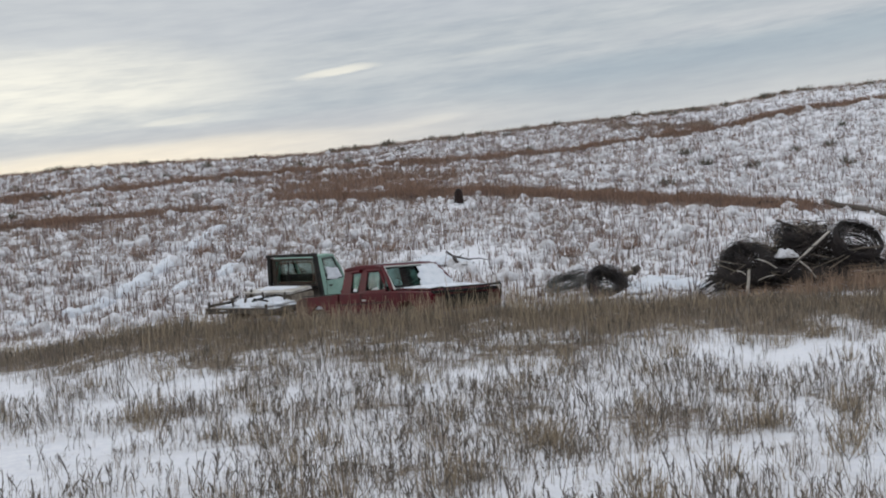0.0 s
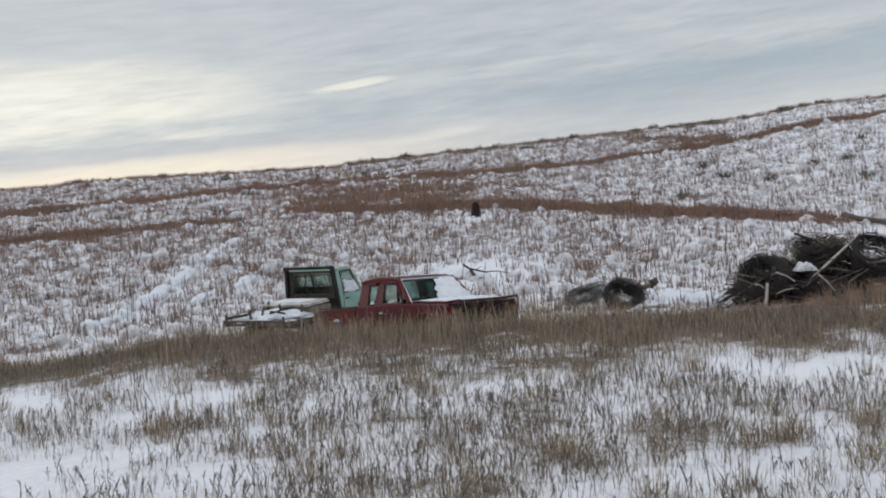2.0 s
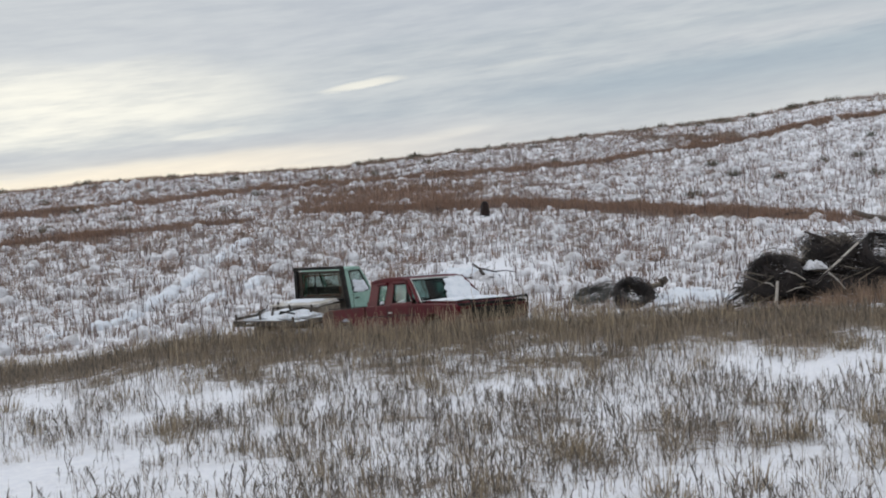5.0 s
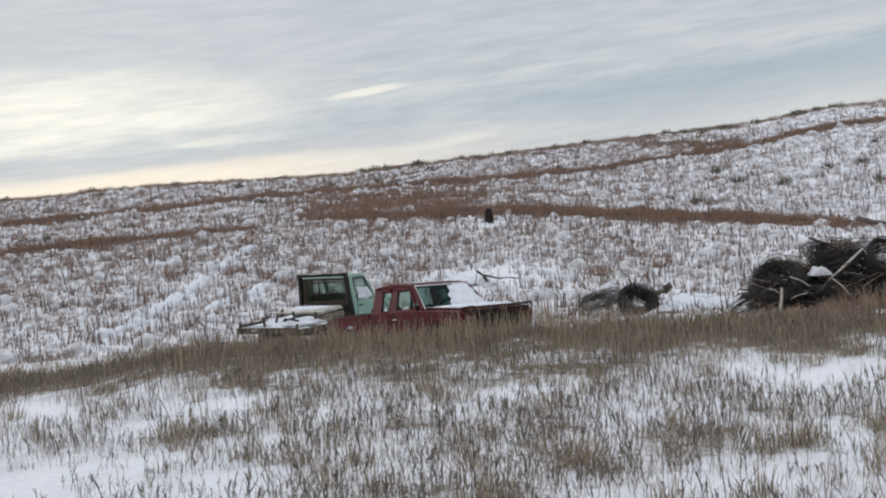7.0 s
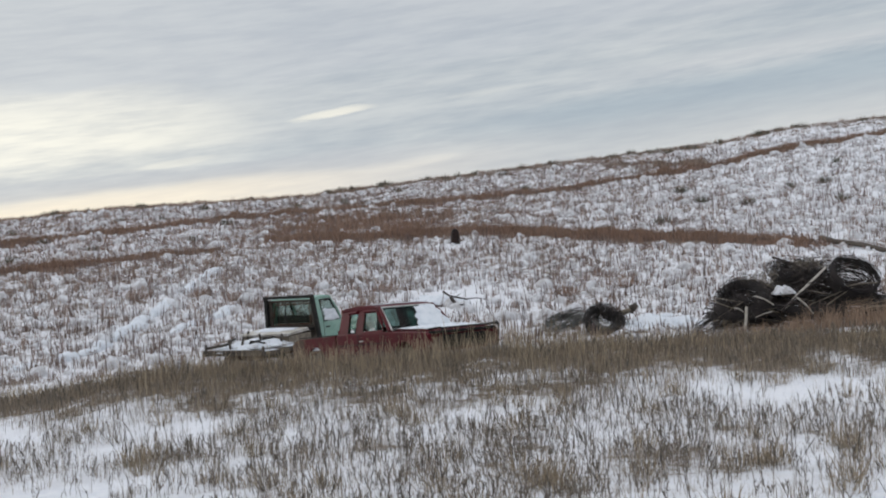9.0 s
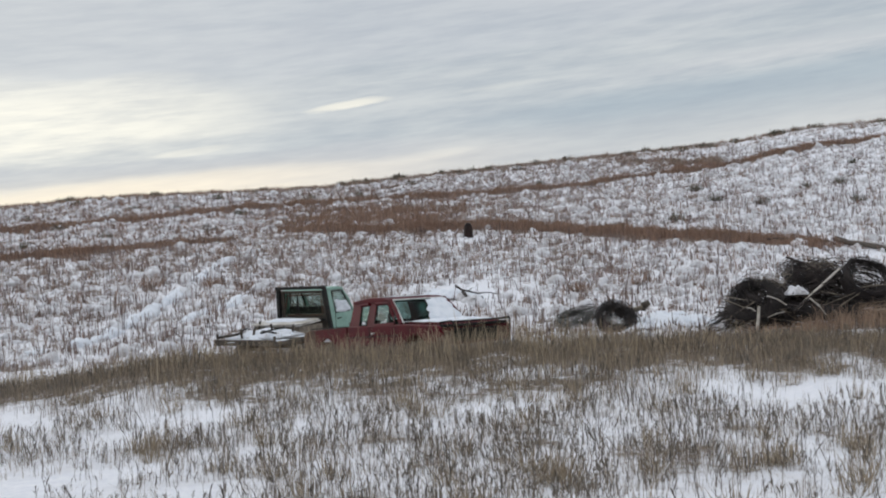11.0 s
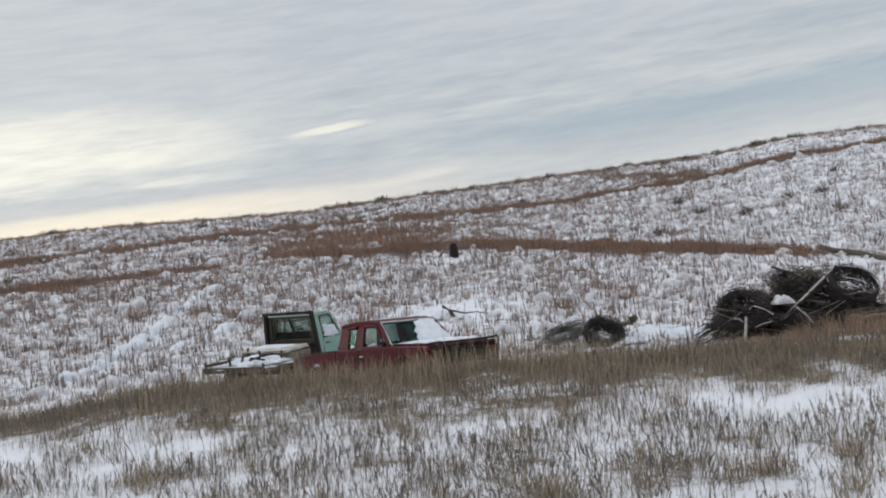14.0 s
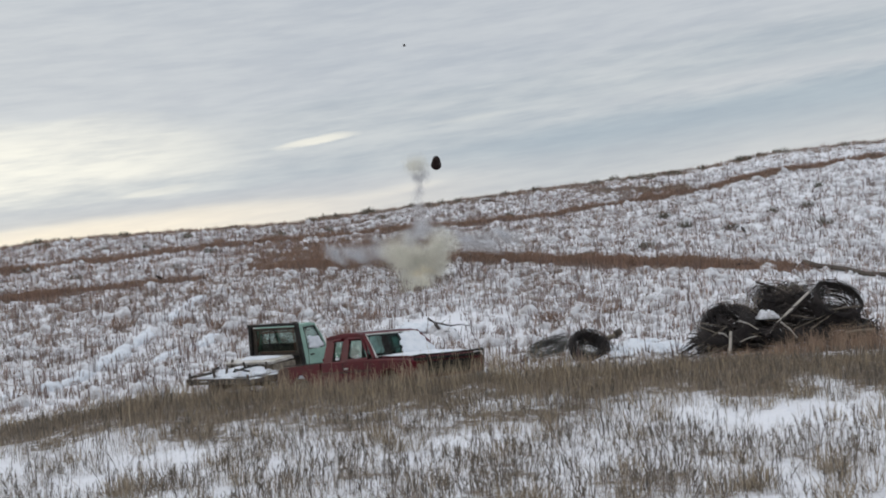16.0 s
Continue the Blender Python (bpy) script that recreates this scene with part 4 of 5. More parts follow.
    part("grille_guard", pipe([(2.70, -0.80, 1.10), (3.12, -0.80, 1.12), (3.18, -0.78, 1.05), (3.14, -0.74, 0.62)], 0.022), BLACK_PAINT, truck, "bent black guard bar")
    part("grille_guard", pipe([(2.70, 0.80, 1.10), (3.12, 0.80, 1.12), (3.18, 0.78, 1.05), (3.14, 0.74, 0.62)], 0.022), BLACK_PAINT, truck, "bent black guard bar")
    part("guard_crossbar", bar((3.15, -0.80, 1.10), (3.15, 0.80, 1.10), 0.022), BLACK_PAINT, truck)
    for x in (1.95, -1.86):
        for s in (-1, 1):
            wheel("wheel", truck, x, s * 0.82, side=s)
    # snow that lies on it
    for name, corners, thick, seed in (
        ("hood_snow", [(2.72, -0.76, 1.10), (2.72, 0.76, 1.10), (1.40, 0.78, 1.168), (1.40, -0.78, 1.168)], 0.06, 1),
        ("windshield_snow", [(1.42, -0.10, 1.165), (1.42, 0.86, 1.165), (0.85, 0.73, 1.69), (0.87, 0.16, 1.67)], 0.035, 2),
        ("roof_snow", [(0.30, -0.55, 1.775), (0.30, 0.76, 1.775), (-0.74, 0.76, 1.755), (-0.74, -0.50, 1.755)], 0.02, 3),
        ("bed_snow", [(-0.95, -0.88, 0.80), (-0.95, 0.88, 0.80), (-2.86, 0.88, 0.80), (-2.86, -0.88, 0.80)], 0.22, 4),
    ):
        snow = part(name, snow_sheet(corners, thick, seed, ragged=0.05), SNOW, smooth_shade=True)
        snow.matrix_world = m
        tagged(snow, "crusted white snow lying on the red pickup", "snow")


def build_green_truck():
    m = pose(-4.30, 35.6, -0.16, 0, -2.2, 58)
    truck = empty("flatbed_truck", m, "old pale green flatbed farm truck, black headboard, snow-covered deck", "flatbed truck")
    yb, yt = 0.84, 0.74
    # cab: x forward, back wall at x = 0
    part("cab_body", slab([(0.0, 0.55), (0.0, 1.28), (1.28, 1.28), (1.34, 0.55)], -yb, yb, 0.04), GREEN_PAINT, truck)
    part("roof", slab([(-0.03, 1.98), (0.10, 2.035), (0.60, 2.045), (0.86, 2.00), (0.86, 1.95), (-0.03, 1.93)], -yt - 0.05, yt + 0.05, 0.03), GREEN_PAINT, truck)
    part("hood", slab([(1.30, 0.6), (1.30, 1.27), (2.35, 1.16), (2.45, 1.0), (2.45, 0.6)], -0.70, 0.70, 0.05), GREEN_PAINT, truck)
    for s in (-1, 1):
        part("rear_pillar", sheet([(0.34, s * yb, 1.26), (0.0, s * yb, 1.26), (0.0, s * (yt + 0.03), 1.96), (0.26, s * (yt + 0.03), 1.96)], 0.05), GREEN_PAINT, truck)
        part("windshield_pillar", pipe([(1.24, s * (yb - 0.03), 1.26), (1.05, s * 0.80, 1.62), (0.82, s * yt, 1.96)], 0.04), GREEN_PAINT, truck)
        part("side_glass", sheet([(1.18, s * (yb - 0.03), 1.28), (0.34, s * (yb - 0.03), 1.28), (0.28, s * yt, 1.94), (0.80, s * yt, 1.94)], 0.006), CLEAR_GLASS, truck).visible_shadow = False
        part("window_seal", pipe([(1.12, s * (yb - 0.01), 1.30), (0.36, s * (yb - 0.01), 1.30), (0.30, s * (yt + 0.025), 1.91), (0.80, s * (yt + 0.025), 1.91), (1.12, s * (yb - 0.01), 1.30)], 0.026), BLACK_PAINT, truck)
        part("door_handle", box(0.42, 0.58, min(s * 0.845, s * 0.88), max(s * 0.845, s * 0.88), 1.10, 1.14, 0.01), BLACK_PAINT, truck)
        part("door_seam", box(0.335, 0.350, min(s * 0.835, s * 0.846), max(s * 0.835, s * 0.846), 0.60, 1.27, 0), BLACK_PAINT, truck)
        part("fender", slab([(1.25, 0.45), (1.30, 0.85), (1.60, 1.0), (2.15, 0.98), (2.42, 0.8), (2.42, 0.5), (2.28, 0.5), (2.1, 0.78), (1.75, 0.8), (1.52, 0.5)], min(s * 0.68, s * 0.92), max(s * 0.68, s * 0.92), 0.03), GREEN_PAINT, truck)
    part("windshield", sheet([(1.25, -0.78, 1.28), (1.25, 0.78, 1.28), (0.84, 0.72, 1.95), (0.84, -0.72, 1.95)], 0.006), CLEAR_GLASS, truck).visible_shadow = False
    # black back wall with a framed window, and the steel headboard before it
    back = bmesh.new()
    box(-0.05, 0.0, -yb, yb, 0.80, 1.24, 0.01, back)
    box(-0.05, 0.0, -yb, yb, 1.90, 1.97, 0.01, back)
    box(-0.05, 0.0, -yb, -0.72, 1.24, 1.90, 0.01, back)
    box(-0.05, 0.0, 0.72, yb, 1.24, 1.90, 0.01, back)
    part("cab_back", back, DARK_WOOD, truck, "very dark cab back wall")
    part("rear_glass", sheet([(-0.02, -0.73, 1.23), (-0.02, 0.73, 1.23), (-0.02, 0.73, 1.91), (-0.02, -0.73, 1.91)], 0.006), CLEAR_GLASS, truck).visible_shadow = False
    part("rear_glass_trim", pipe([(-0.055, -0.69, 1.27), (-0.055, 0.62, 1.27), (-0.055, 0.66, 1.55), (-0.055, 0.58, 1.84), (-0.055, -0.66, 1.86), (-0.055, -0.69, 1.27)], 0.024), RUSTY, truck)
    part("window_post", pipe([(-0.055, 0.16, 1.26), (-0.055, 0.24, 1.55), (-0.055, 0.20, 1.86)], 0.030), BLACK_PAINT, truck)
    for y in (-0.42, 0.36):
        part("marker_light", box(0.30, 0.40, y - 0.05, y + 0.05, 2.04, 2.09, 0.015), BLACK_PAINT, truck, "small black roof marker light")
    rack = empty_part("headboard", truck)
    for y, lean in ((-0.84, -0.17), (0.87, 0.02)):
        post = box(-0.16, -0.06, y - 0.055, y + 0.055, 0.82, 2.02, 0.008)
        for v in post.verts:
            v.co.y += lean * (2.02 - v.co.z) / 1.2
        part("post", post, BLACK_PAINT, rack)
    part("top_rail", box(-0.18, -0.06, -0.89, 0.94, 2.02, 2.10, 0.01), BLACK_PAINT, rack)
    part("low_rail", box(-0.14, -0.06, -0.81, 0.81, 1.10, 1.17, 0.008), BLACK_PAINT, rack)
    part("seat", box(0.15, 0.38, -0.75, 0.75, 0.9, 1.50, 0.06), SEAT_CLOTH, truck)
    part("steering_wheel", pipe([(0.80 + 0.06 * math.sin(k), 0.38 + 0.2 * math.cos(k), 1.36 + 0.16 * math.sin(k)) for k in np.linspace(0, math.tau, 19)], 0.014), BLACK_PAINT, truck)
    # flat deck of planks on a steel frame
    for k in range(8):
        y = -1.0 + 0.25 * k
        part("deck_plank", box(-2.62 - 0.03 * (k % 3), -0.22, y + 0.006, y + 0.244, 0.74, 0.79, 0.006), WOOD, truck)
    for s in (-1, 1):
        part("side_rail", box(-2.67, -0.22, min(s * 1.0, s * 1.06), max(s * 1.0, s * 1.06), 0.68, 0.80, 0.01), DARK_WOOD, truck)
        part("chassis_rail", box(-2.55, 2.3, s * 0.40 - 0.04, s * 0.40 + 0.04, 0.52, 0.66, 0.01), RUSTY, truck)
    part("end_board", box(-2.75, -2.68, -1.08, 1.08, 0.70, 0.86, 0.012), DARK_WOOD, truck)
    part("stake", box(-2.67, -2.62, 1.00, 1.06, 0.80, 1.02, 0.008), DARK_WOOD, truck)
    part("stake", box(-2.67, -2.62, -1.06, -1.00, 0.80, 0.95, 0.008), DARK_WOOD, truck)
    part("stake_board", box(-2.63, -1.5, 1.065, 1.10, 0.86, 0.94, 0.008), DARK_WOOD, truck)
    for tilt, dx, lift, k in ((3.2, 0.0, 0.0, 0), (3.6, -0.08, 0.055, 5)):
        load = part("plywood_sheet", box(-0.50, 0.50, -0.84, 0.84, -0.018, 0.018, 0.006), PLYWOOD)
        load.matrix_world = m @ pose(-0.88 + dx, -0.02, 1.115 + lift * 0.8, 0, -tilt, k)
        tagged(load, "weathered grey plywood sheet stacked on the snowy truck deck", "plywood sheet")
    heaped = part("deck_drift", mound(1.25, 1.85, 0.20, 12, at=(-1.78, 0.0, 0.86)), SNOW, smooth_shade=True)
    heaped.matrix_world = m
    tagged(heaped, "uneven white snow heaped on the truck deck", "snow")
    for x, y, ln, turn, tilt in ((-2.2, 0.5, 0.9, 25, 6), (-1.9, -0.35, 0.7, -50, 10), (-2.35, -0.6, 0.6, 80, 4)):
        rod = part("scrap_pipe", pipe([(-ln / 2, 0, 0), (0, 0.02, 0.015), (ln / 2, 0, 0)], 0.028, 8), BLACK_PAINT)
        rod.matrix_world = m @ pose(x, y, 1.03, 0, -tilt, turn)
        tagged(rod, "short dark scrap pipe lying in the deck snow", "pipe", "scrap on the truck deck")
    for x, y, tall, lean in ((-1.45, 0.55, 0.38, 6), (-1.70, -0.20, 0.34, -9), (-2.05, 0.25, 0.30, 12), (-2.40, 0.35, 0.26, -5), (-1.55, -0.75, 0.30, 8)):
        stick = part("scrap_stake", box(-0.022, 0.022, -0.03, 0.03, 0.0, tall, 0.006), DARK_WOOD)
        stick.matrix_world = m @ pose(x, y, 0.86, lean, lean * 0.7, 20)
        tagged(stick, "short dark stake standing up from the deck snow", "stake", "scrap on the truck deck")
    crate = part("plank_stack", box(-1.30, -0.30, -0.84, 0.80, 0.80, 1.06, 0.02), WOOD)
    crate.matrix_world = m
    tagged(crate, "low stack of grey planks on the truck deck", "planks")
    for x in (1.92, -1.8):
        for s in (-1, 1):
            wheel("wheel", truck, x, s * 0.78, side=s)
    for name, corners, thick, seed in (
        ("deck_snow", [(-0.3, -0.98, 0.795), (-0.3, 0.98, 0.795), (-2.60, 0.98, 0.795), (-2.60, -0.98, 0.795)], 0.11, 6),
        ("sheet_snow", [(-0.52, -0.70, 1.218), (-0.50, 0.60, 1.220), (-1.15, 0.60, 1.168), (-1.10, -0.45, 1.166)], 0.022, 8),
        ("cab_window_snow", [(0.40, -0.845, 1.29), (1.12, -0.845, 1.29), (0.92, -0.80, 1.62), (0.36, -0.80, 1.66)], 0.04, 9),
    ):
        snow = part(name, snow_sheet(corners, thick, seed), SNOW, smooth_shade=True)
        snow.matrix_world = m
        tagged(snow, "clean white snow lying on the green flatbed truck", "snow")


def empty_part(name, parent):
    ob = new(name)
    ob.parent = parent
    return ob


build_red_pickup()
build_green_truck()


# ---- wire, brush and timber ----
def strand(rng, turns, radius, spread, thick, flat=1.0, points=30):
    """Verts and faces of one long wire wound round and round into a hank, axis z."""
    a = np.linspace(0, math.tau * turns, points * turns)
    knots = np.arange(turns + 1) * math.tau

    def drift(low, high):
        return np.interp(a, knots, rng.uniform(low, high, turns + 1))

    r = radius * drift(1 - spread, 1 + spread * 0.6) * (1 + drift(0.0, 0.06) * np.sin(3 * a + drift(0, 3)) + 0.02 * np.sin(7.3 * a))
    px = drift(-1, 1) * radius * 0.08 + r * np.cos(a)
    py = drift(-1, 1) * radius * 0.08 + flat * r * np.sin(a)
    pz = drift(-1.8, 1.8) * thick + px * drift(-0.17, 0.17) + py * drift(-0.17, 0.17)
    w = 0.0085
    rings = [np.stack([px + w * math.cos(b) * np.cos(a), py + w * math.cos(b) * np.sin(a), pz + w * math.sin(b)], 1) for b in (0, math.tau / 3, 2 * math.tau / 3)]
    n = len(a)
    j = np.arange(n - 1)
    faces = [np.stack([k * n + j, k * n + j + 1, (k + 1) % 3 * n + j + 1, (k + 1) % 3 * n + j], 1) for k in range(3)]
    return np.concatenate(rings), np.concatenate(faces)


def wire_coil(m, n, radius, spread, thick, seed, material, label, flat=1.0):
    rng = np.random.default_rng(seed)
    v, f = strand(rng, n, radius, spread, thick, flat)
    coil = empty("wire_coil", m, label, "wire coil", "coils of old fence wire")
    raw_mesh("hank", v, f, material, coil)
    for k in range(3):
        a = rng.uniform(0, math.tau)
        c, s = math.cos(a), math.sin(a)
        loop = [((radius + radius * spread * 0.5 * math.cos(b)) * c, flat * (radius + radius * spread * 0.5 * math.cos(b)) * s, 1.3 * thick * math.sin(b)) for b in np.linspace(0, math.tau, 11)]
        part("tie_wire", pipe(loop, 0.010, 4), GREY_WIRE, coil)
    return coil


def build_wire_heap():
    z = ground_at(9.6, 33.5)
    dark = "tangled coil of dark rusted fence wire on the heap"
    wire_coil(pose(11.26, 33.0, z + 1.23, 46, 5, 6), 40, 0.64, 0.07, 0.04, 1, WIRE, "large round coil of dark fence wire leaning on the heap")
    wire_coil(pose(11.22, 33.25, z + 1.05, 48, -8, 4), 30, 0.58, 0.30, 0.10, 2, WIRE, dark)
    wire_coil(pose(8.15, 33.1, z + 0.70, 46, -14, -12), 60, 0.64, 0.38, 0.15, 3, WIRE, dark)
    wire_coil(pose(8.60, 33.7, z + 0.72, 30, 14, 0), 50, 0.66, 0.6, 0.2, 4, WIRE, dark)
    wire_coil(pose(9.80, 33.9, z + 1.38, 24, 10, 0), 50, 0.62, 0.6, 0.14, 5, WIRE, dark, 0.8)
    wire_coil(pose(10.3, 34.2, z + 1.30, 16, -8, 0), 50, 0.72, 0.6, 0.14, 6, WIRE, dark, 0.8)
    wire_coil(pose(11.5, 33.8, z + 0.75, 40, 10, 30), 44, 0.62, 0.6, 0.2, 7, WIRE, dark)
    wire_coil(pose(9.8, 33.2, z + 0.55, 25, 5, 0), 54, 0.9, 0.7, 0.16, 8, WIRE, dark, 0.75)
    wire_coil(pose(11.2, 33.1, z + 0.45, 25, 5, 0), 50, 0.8, 0.7, 0.16, 9, WIRE, dark, 0.75)
    wire_coil(pose(7.25, 33.2, ground_at(7.25, 33.2) + 0.30, 30, -30, 0), 12, 0.40, 0.5, 0.12, 10, WIRE, "loose loops of dark wire trailing from the heap", 0.6)
    # brush thrown over and under the wire
    rng = np.random.default_rng(5)
    bm = bmesh.new()
    for i in range(2300):
        cx = rng.uniform(7.55, 12.3)
        top = max(1.62 * math.exp(-((cx - 10.15) / 1.1) ** 2), 0.82 * math.exp(-((cx - 8.3) / 0.7) ** 2), 0.95 * math.exp(-((cx - 11.4) / 0.9) ** 2)) + 0.12
        cz = z + rng.uniform(0.0, 1.0) * top
        cy = 33.9 + rng.normal(0, 0.45)
        a, tilt, ln = rng.uniform(0, math.tau), rng.normal(0.15, 0.35), rng.uniform(0.25, 0.85)
        d = Vector((math.cos(a) * math.cos(tilt), math.sin(a) * math.cos(tilt), math.sin(tilt))) * ln
        p = Vector((cx, cy, cz))
        bend = Vector(rng.normal(0, 0.05, 3))
        pipe([p - d / 2, p + bend, p + d / 2], rng.uniform(0.008, 0.022), 4, bm, 0.4)
    tagged(part("brush_heap", bm, BARK), "heap of dark dead branches tangled with wire", "brush pile", kind="stuff")
    # bleached twigs and dead grass blown over the top
    bm = bmesh.new()
    for i in range(150):
        high = i % 2
        p = Vector((rng.normal(10.25, 0.33), 33.7 + rng.normal(0, 0.2), z + 1.60 + rng.uniform(-0.1, 0.12))) if high else Vector((rng.normal(8.95, 0.30), 33.6 + rng.normal(0, 0.15), z + 1.15 + rng.uniform(-0.15, 0.30)))
        d = Vector((rng.normal(0, 0.6), rng.normal(0, 0.3), rng.normal(0.3, 0.35))).normalized() * rng.uniform(0.15, 0.45)
        pipe([p - d / 2, p + Vector(rng.normal(0, 0.03, 3)), p + d / 2], rng.uniform(0.005, 0.011), 4, bm, 0.4)
    tagged(part("dead_twigs", bm, WOOD), "grey-brown dead twigs and grass caught on the heap", "twigs", kind="stuff")
    bm = bmesh.new()
    for i in range(46):
        p = Vector((rng.uniform(7.6, 11.8), 33.15 + rng.normal(0, 0.30), z + rng.uniform(0.1, 0.8)))
        a, tilt, ln = rng.uniform(-0.6, 0.6), rng.normal(0.2, 0.5), rng.uniform(0.3, 1.0)
        d = Vector((math.cos(a) * math.cos(tilt), 0.3 * math.sin(a), math.sin(tilt))) * ln
        pipe([p - d / 2, p + d / 2], rng.uniform(0.010, 0.022), 4, bm, 0.7)
    tagged(part("loose_sticks", bm, WOOD), "grey-brown sticks lying over the wire heap", "sticks", kind="stuff")
    for p, q, r, mat, label in (
        ((9.16, 32.55, z + 0.48), (10.41, 32.75, z + 1.51), 0.038, PALE_WOOD, "bleached pale pole leaning on the wire heap"),
        ((8.00, 32.3, z - 0.1), (8.09, 32.3, z + 0.61), 0.045, PALE_WOOD, "short bleached fence post standing in grass"),
        ((9.05, 32.5, z + 0.42), (10.06, 32.7, z + 1.15), 0.036, BARK, "dark pole crossing behind a bleached one"),
        ((9.50, 32.5, z + 0.76), (9.92, 32.5, z + 0.30), 0.024, PALE_WOOD, "bleached stick propped in the wire heap"),
        ((9.00, 32.8, z + 1.87), (9.95, 33.0, z + 1.46), 0.032, BARK, "dark broken branch sticking out of the heap"),
        ((8.38, 32.5, z + 0.87), (8.88, 32.5, z + 0.60), 0.019, PALE_WOOD, "bleached stick in the wire heap"),
        ((7.82, 32.5, z + 0.58), (8.05, 32.5, z + 0.46), 0.016, PALE_WOOD, "bleached stick in the wire heap"),
        ((8.38, 32.5, z + 0.30), (8.82, 32.5, z + 0.42), 0.016, PALE_WOOD, "bleached stick lying at the heap's foot"),
        ((11.15, 32.4, z + 0.34), (12.00, 32.4, z + 0.38), 0.050, WOOD, "grey log end lying against the wire heap"),
        ((10.75, 32.7, z + 0.95), (11.75, 32.7, z + 1.02), 0.018, WOOD, "thin grey stick across the round coil"),
        ((7.35, 33.0, z + 0.22), (8.2, 33.1, z + 0.70), 0.022, WOOD, "thin grey stick leaning on the wire heap"),
        ((7.55, 32.9, z + 0.15), (8.35, 33.1, z + 0.40), 0.028, WOOD, "thin grey stick leaning on the wire heap"),
    ):
        tagged(part("pole", pipe([p, ((p[0] + q[0]) / 2 + 0.02, (p[1] + q[1]) / 2, (p[2] + q[2]) / 2 + 0.03), q], r, 8, None, 0.8), mat), label, "pole")
    snow = part("snow_patch", mound(0.60, 0.5, 0.27, 3, at=(9.33, 33.1, z + 0.84)), DRIFT, smooth_shade=True)
    tagged(snow, "white snow caught in the wire heap", "snow")
    # the smaller coils beside it, and the open snow between
    lie = ground_at(6.5, 36.6)
    tagged(part("snow_drift", mound(2.9, 2.4, 0.44, 17, 24, at=(6.45, 36.3, lie - 0.10)), SNOW, smooth_shade=True), "smooth white snow drift between the wire coils", "snow")
    tagged(part("snow_drift", mound(2.6, 2.0, 0.40, 23, 24, at=(-0.2, 44.6, ground_at(-0.2, 44.6) - 0.12)), SNOW, smooth_shade=True), "smooth white snow drift behind the pickup", "snow")
    z2 = ground_at(4.75, 36.0)
    wire_coil(pose(4.74, 35.8, z2 + 0.30, 50, 4, 6), 56, 0.53, 0.28, 0.12, 21, WIRE, "dark coil of old fence wire leaning in snow")
    wire_coil(pose(4.85, 36.1, z2 + 0.30, 22, 6, 10), 34, 0.55, 0.5, 0.10, 22, GREY_WIRE, "grey coil of old fence wire lying in snow")
    wire_coil(pose(4.76, 35.85, z2 + 0.24, 46, -6, 0), 34, 0.36, 0.5, 0.10, 24, WIRE, "inner turns of a dark coil of old fence wire")
    wire_coil(pose(3.62, 36.2, z2 + 0.36, 14, -12, 0), 44, 0.58, 0.4, 0.07, 23, GREY_WIRE, "grey coil of old fence wire lying flat", 0.8)
    limb = empty("dead_limb", pose(0, 0, 0), "weathered crooked dead limb by the wire coils", "dead wood")
    for name, pts, r, taper in (("trunk", [(5.28, 36.2, z2 + 0.50), (5.55, 36.15, z2 + 0.57), (5.73, 36.1, z2 + 0.70)], 0.085, 0.8), ("fork", [(5.62, 36.1, z2 + 0.62), (5.80, 36.05, z2 + 0.74)], 0.12, 0.75),
                                ("root", [(5.2, 36.25, z2 - 0.1), (5.30, 36.2, z2 + 0.52)], 0.07, 0.9), ("knot", [(5.60, 36.05, z2 + 0.55), (5.66, 35.98, z2 + 0.50)], 0.05, 0.6)):
        part(name, pipe(pts, r, 9, None, taper), WOOD if name == "trunk" else DARK_WOOD, limb, smooth_shade=True)


def build_timber():
    for p, q, r, mat, label in (
        ((17.35, 55.0), (19.0, 48.2), 0.125, DARK_WOOD, "long dark log lying on the slope"),
        ((14.4, 55.6), (16.9, 54.7), 0.085, BARK, "thin dark fallen log on the slope"),
        ((18.1, 54.9), (19.9, 48.9), 0.085, DRIFT, "snow-crusted log lying beside a dark one"),
    ):
        pts = []
        for k in range(7):
            s = k / 6
            x, y = p[0] + (q[0] - p[0]) * s, p[1] + (q[1] - p[1]) * s
            pts.append((x, y + 0.06 * math.sin(5 * s), ground_at(x, y) + r * 0.95 + 0.04 + 0.03 * math.sin(7 * s)))
        tagged(part("log", pipe(pts, r, 10, None, 0.75), mat, smooth_shade=True), label, "log")
    # broken branch on the snow behind the pickup
    branch = empty("broken_branch", pose(0.52, 43.0, ground_at(0.52, 43.0) - 0.03), "dark forked branch lying on open snow", "branch")
    for name, pts, r in (("main_limb", [(-0.42, 0.3, 0.62), (-0.20, 0.2, 0.46), (0.05, 0.05, 0.40), (0.42, -0.1, 0.30)], 0.060),
                         ("side_limb", [(-0.16, 0.15, 0.40), (-0.02, 0.0, 0.20), (0.16, -0.2, 0.09), (0.46, -0.3, 0.06)], 0.085),
                         ("twig", [(0.36, -0.1, 0.32), (0.75, -0.1, 0.34), (1.15, 0.0, 0.24)], 0.030),
                         ("twig", [(0.0, 0.05, 0.40), (0.20, 0.1, 0.52)], 0.022)):
        part(name, pipe(pts, r * 0.75, 8, None, 0.55), BARK, branch, smooth_shade=True)


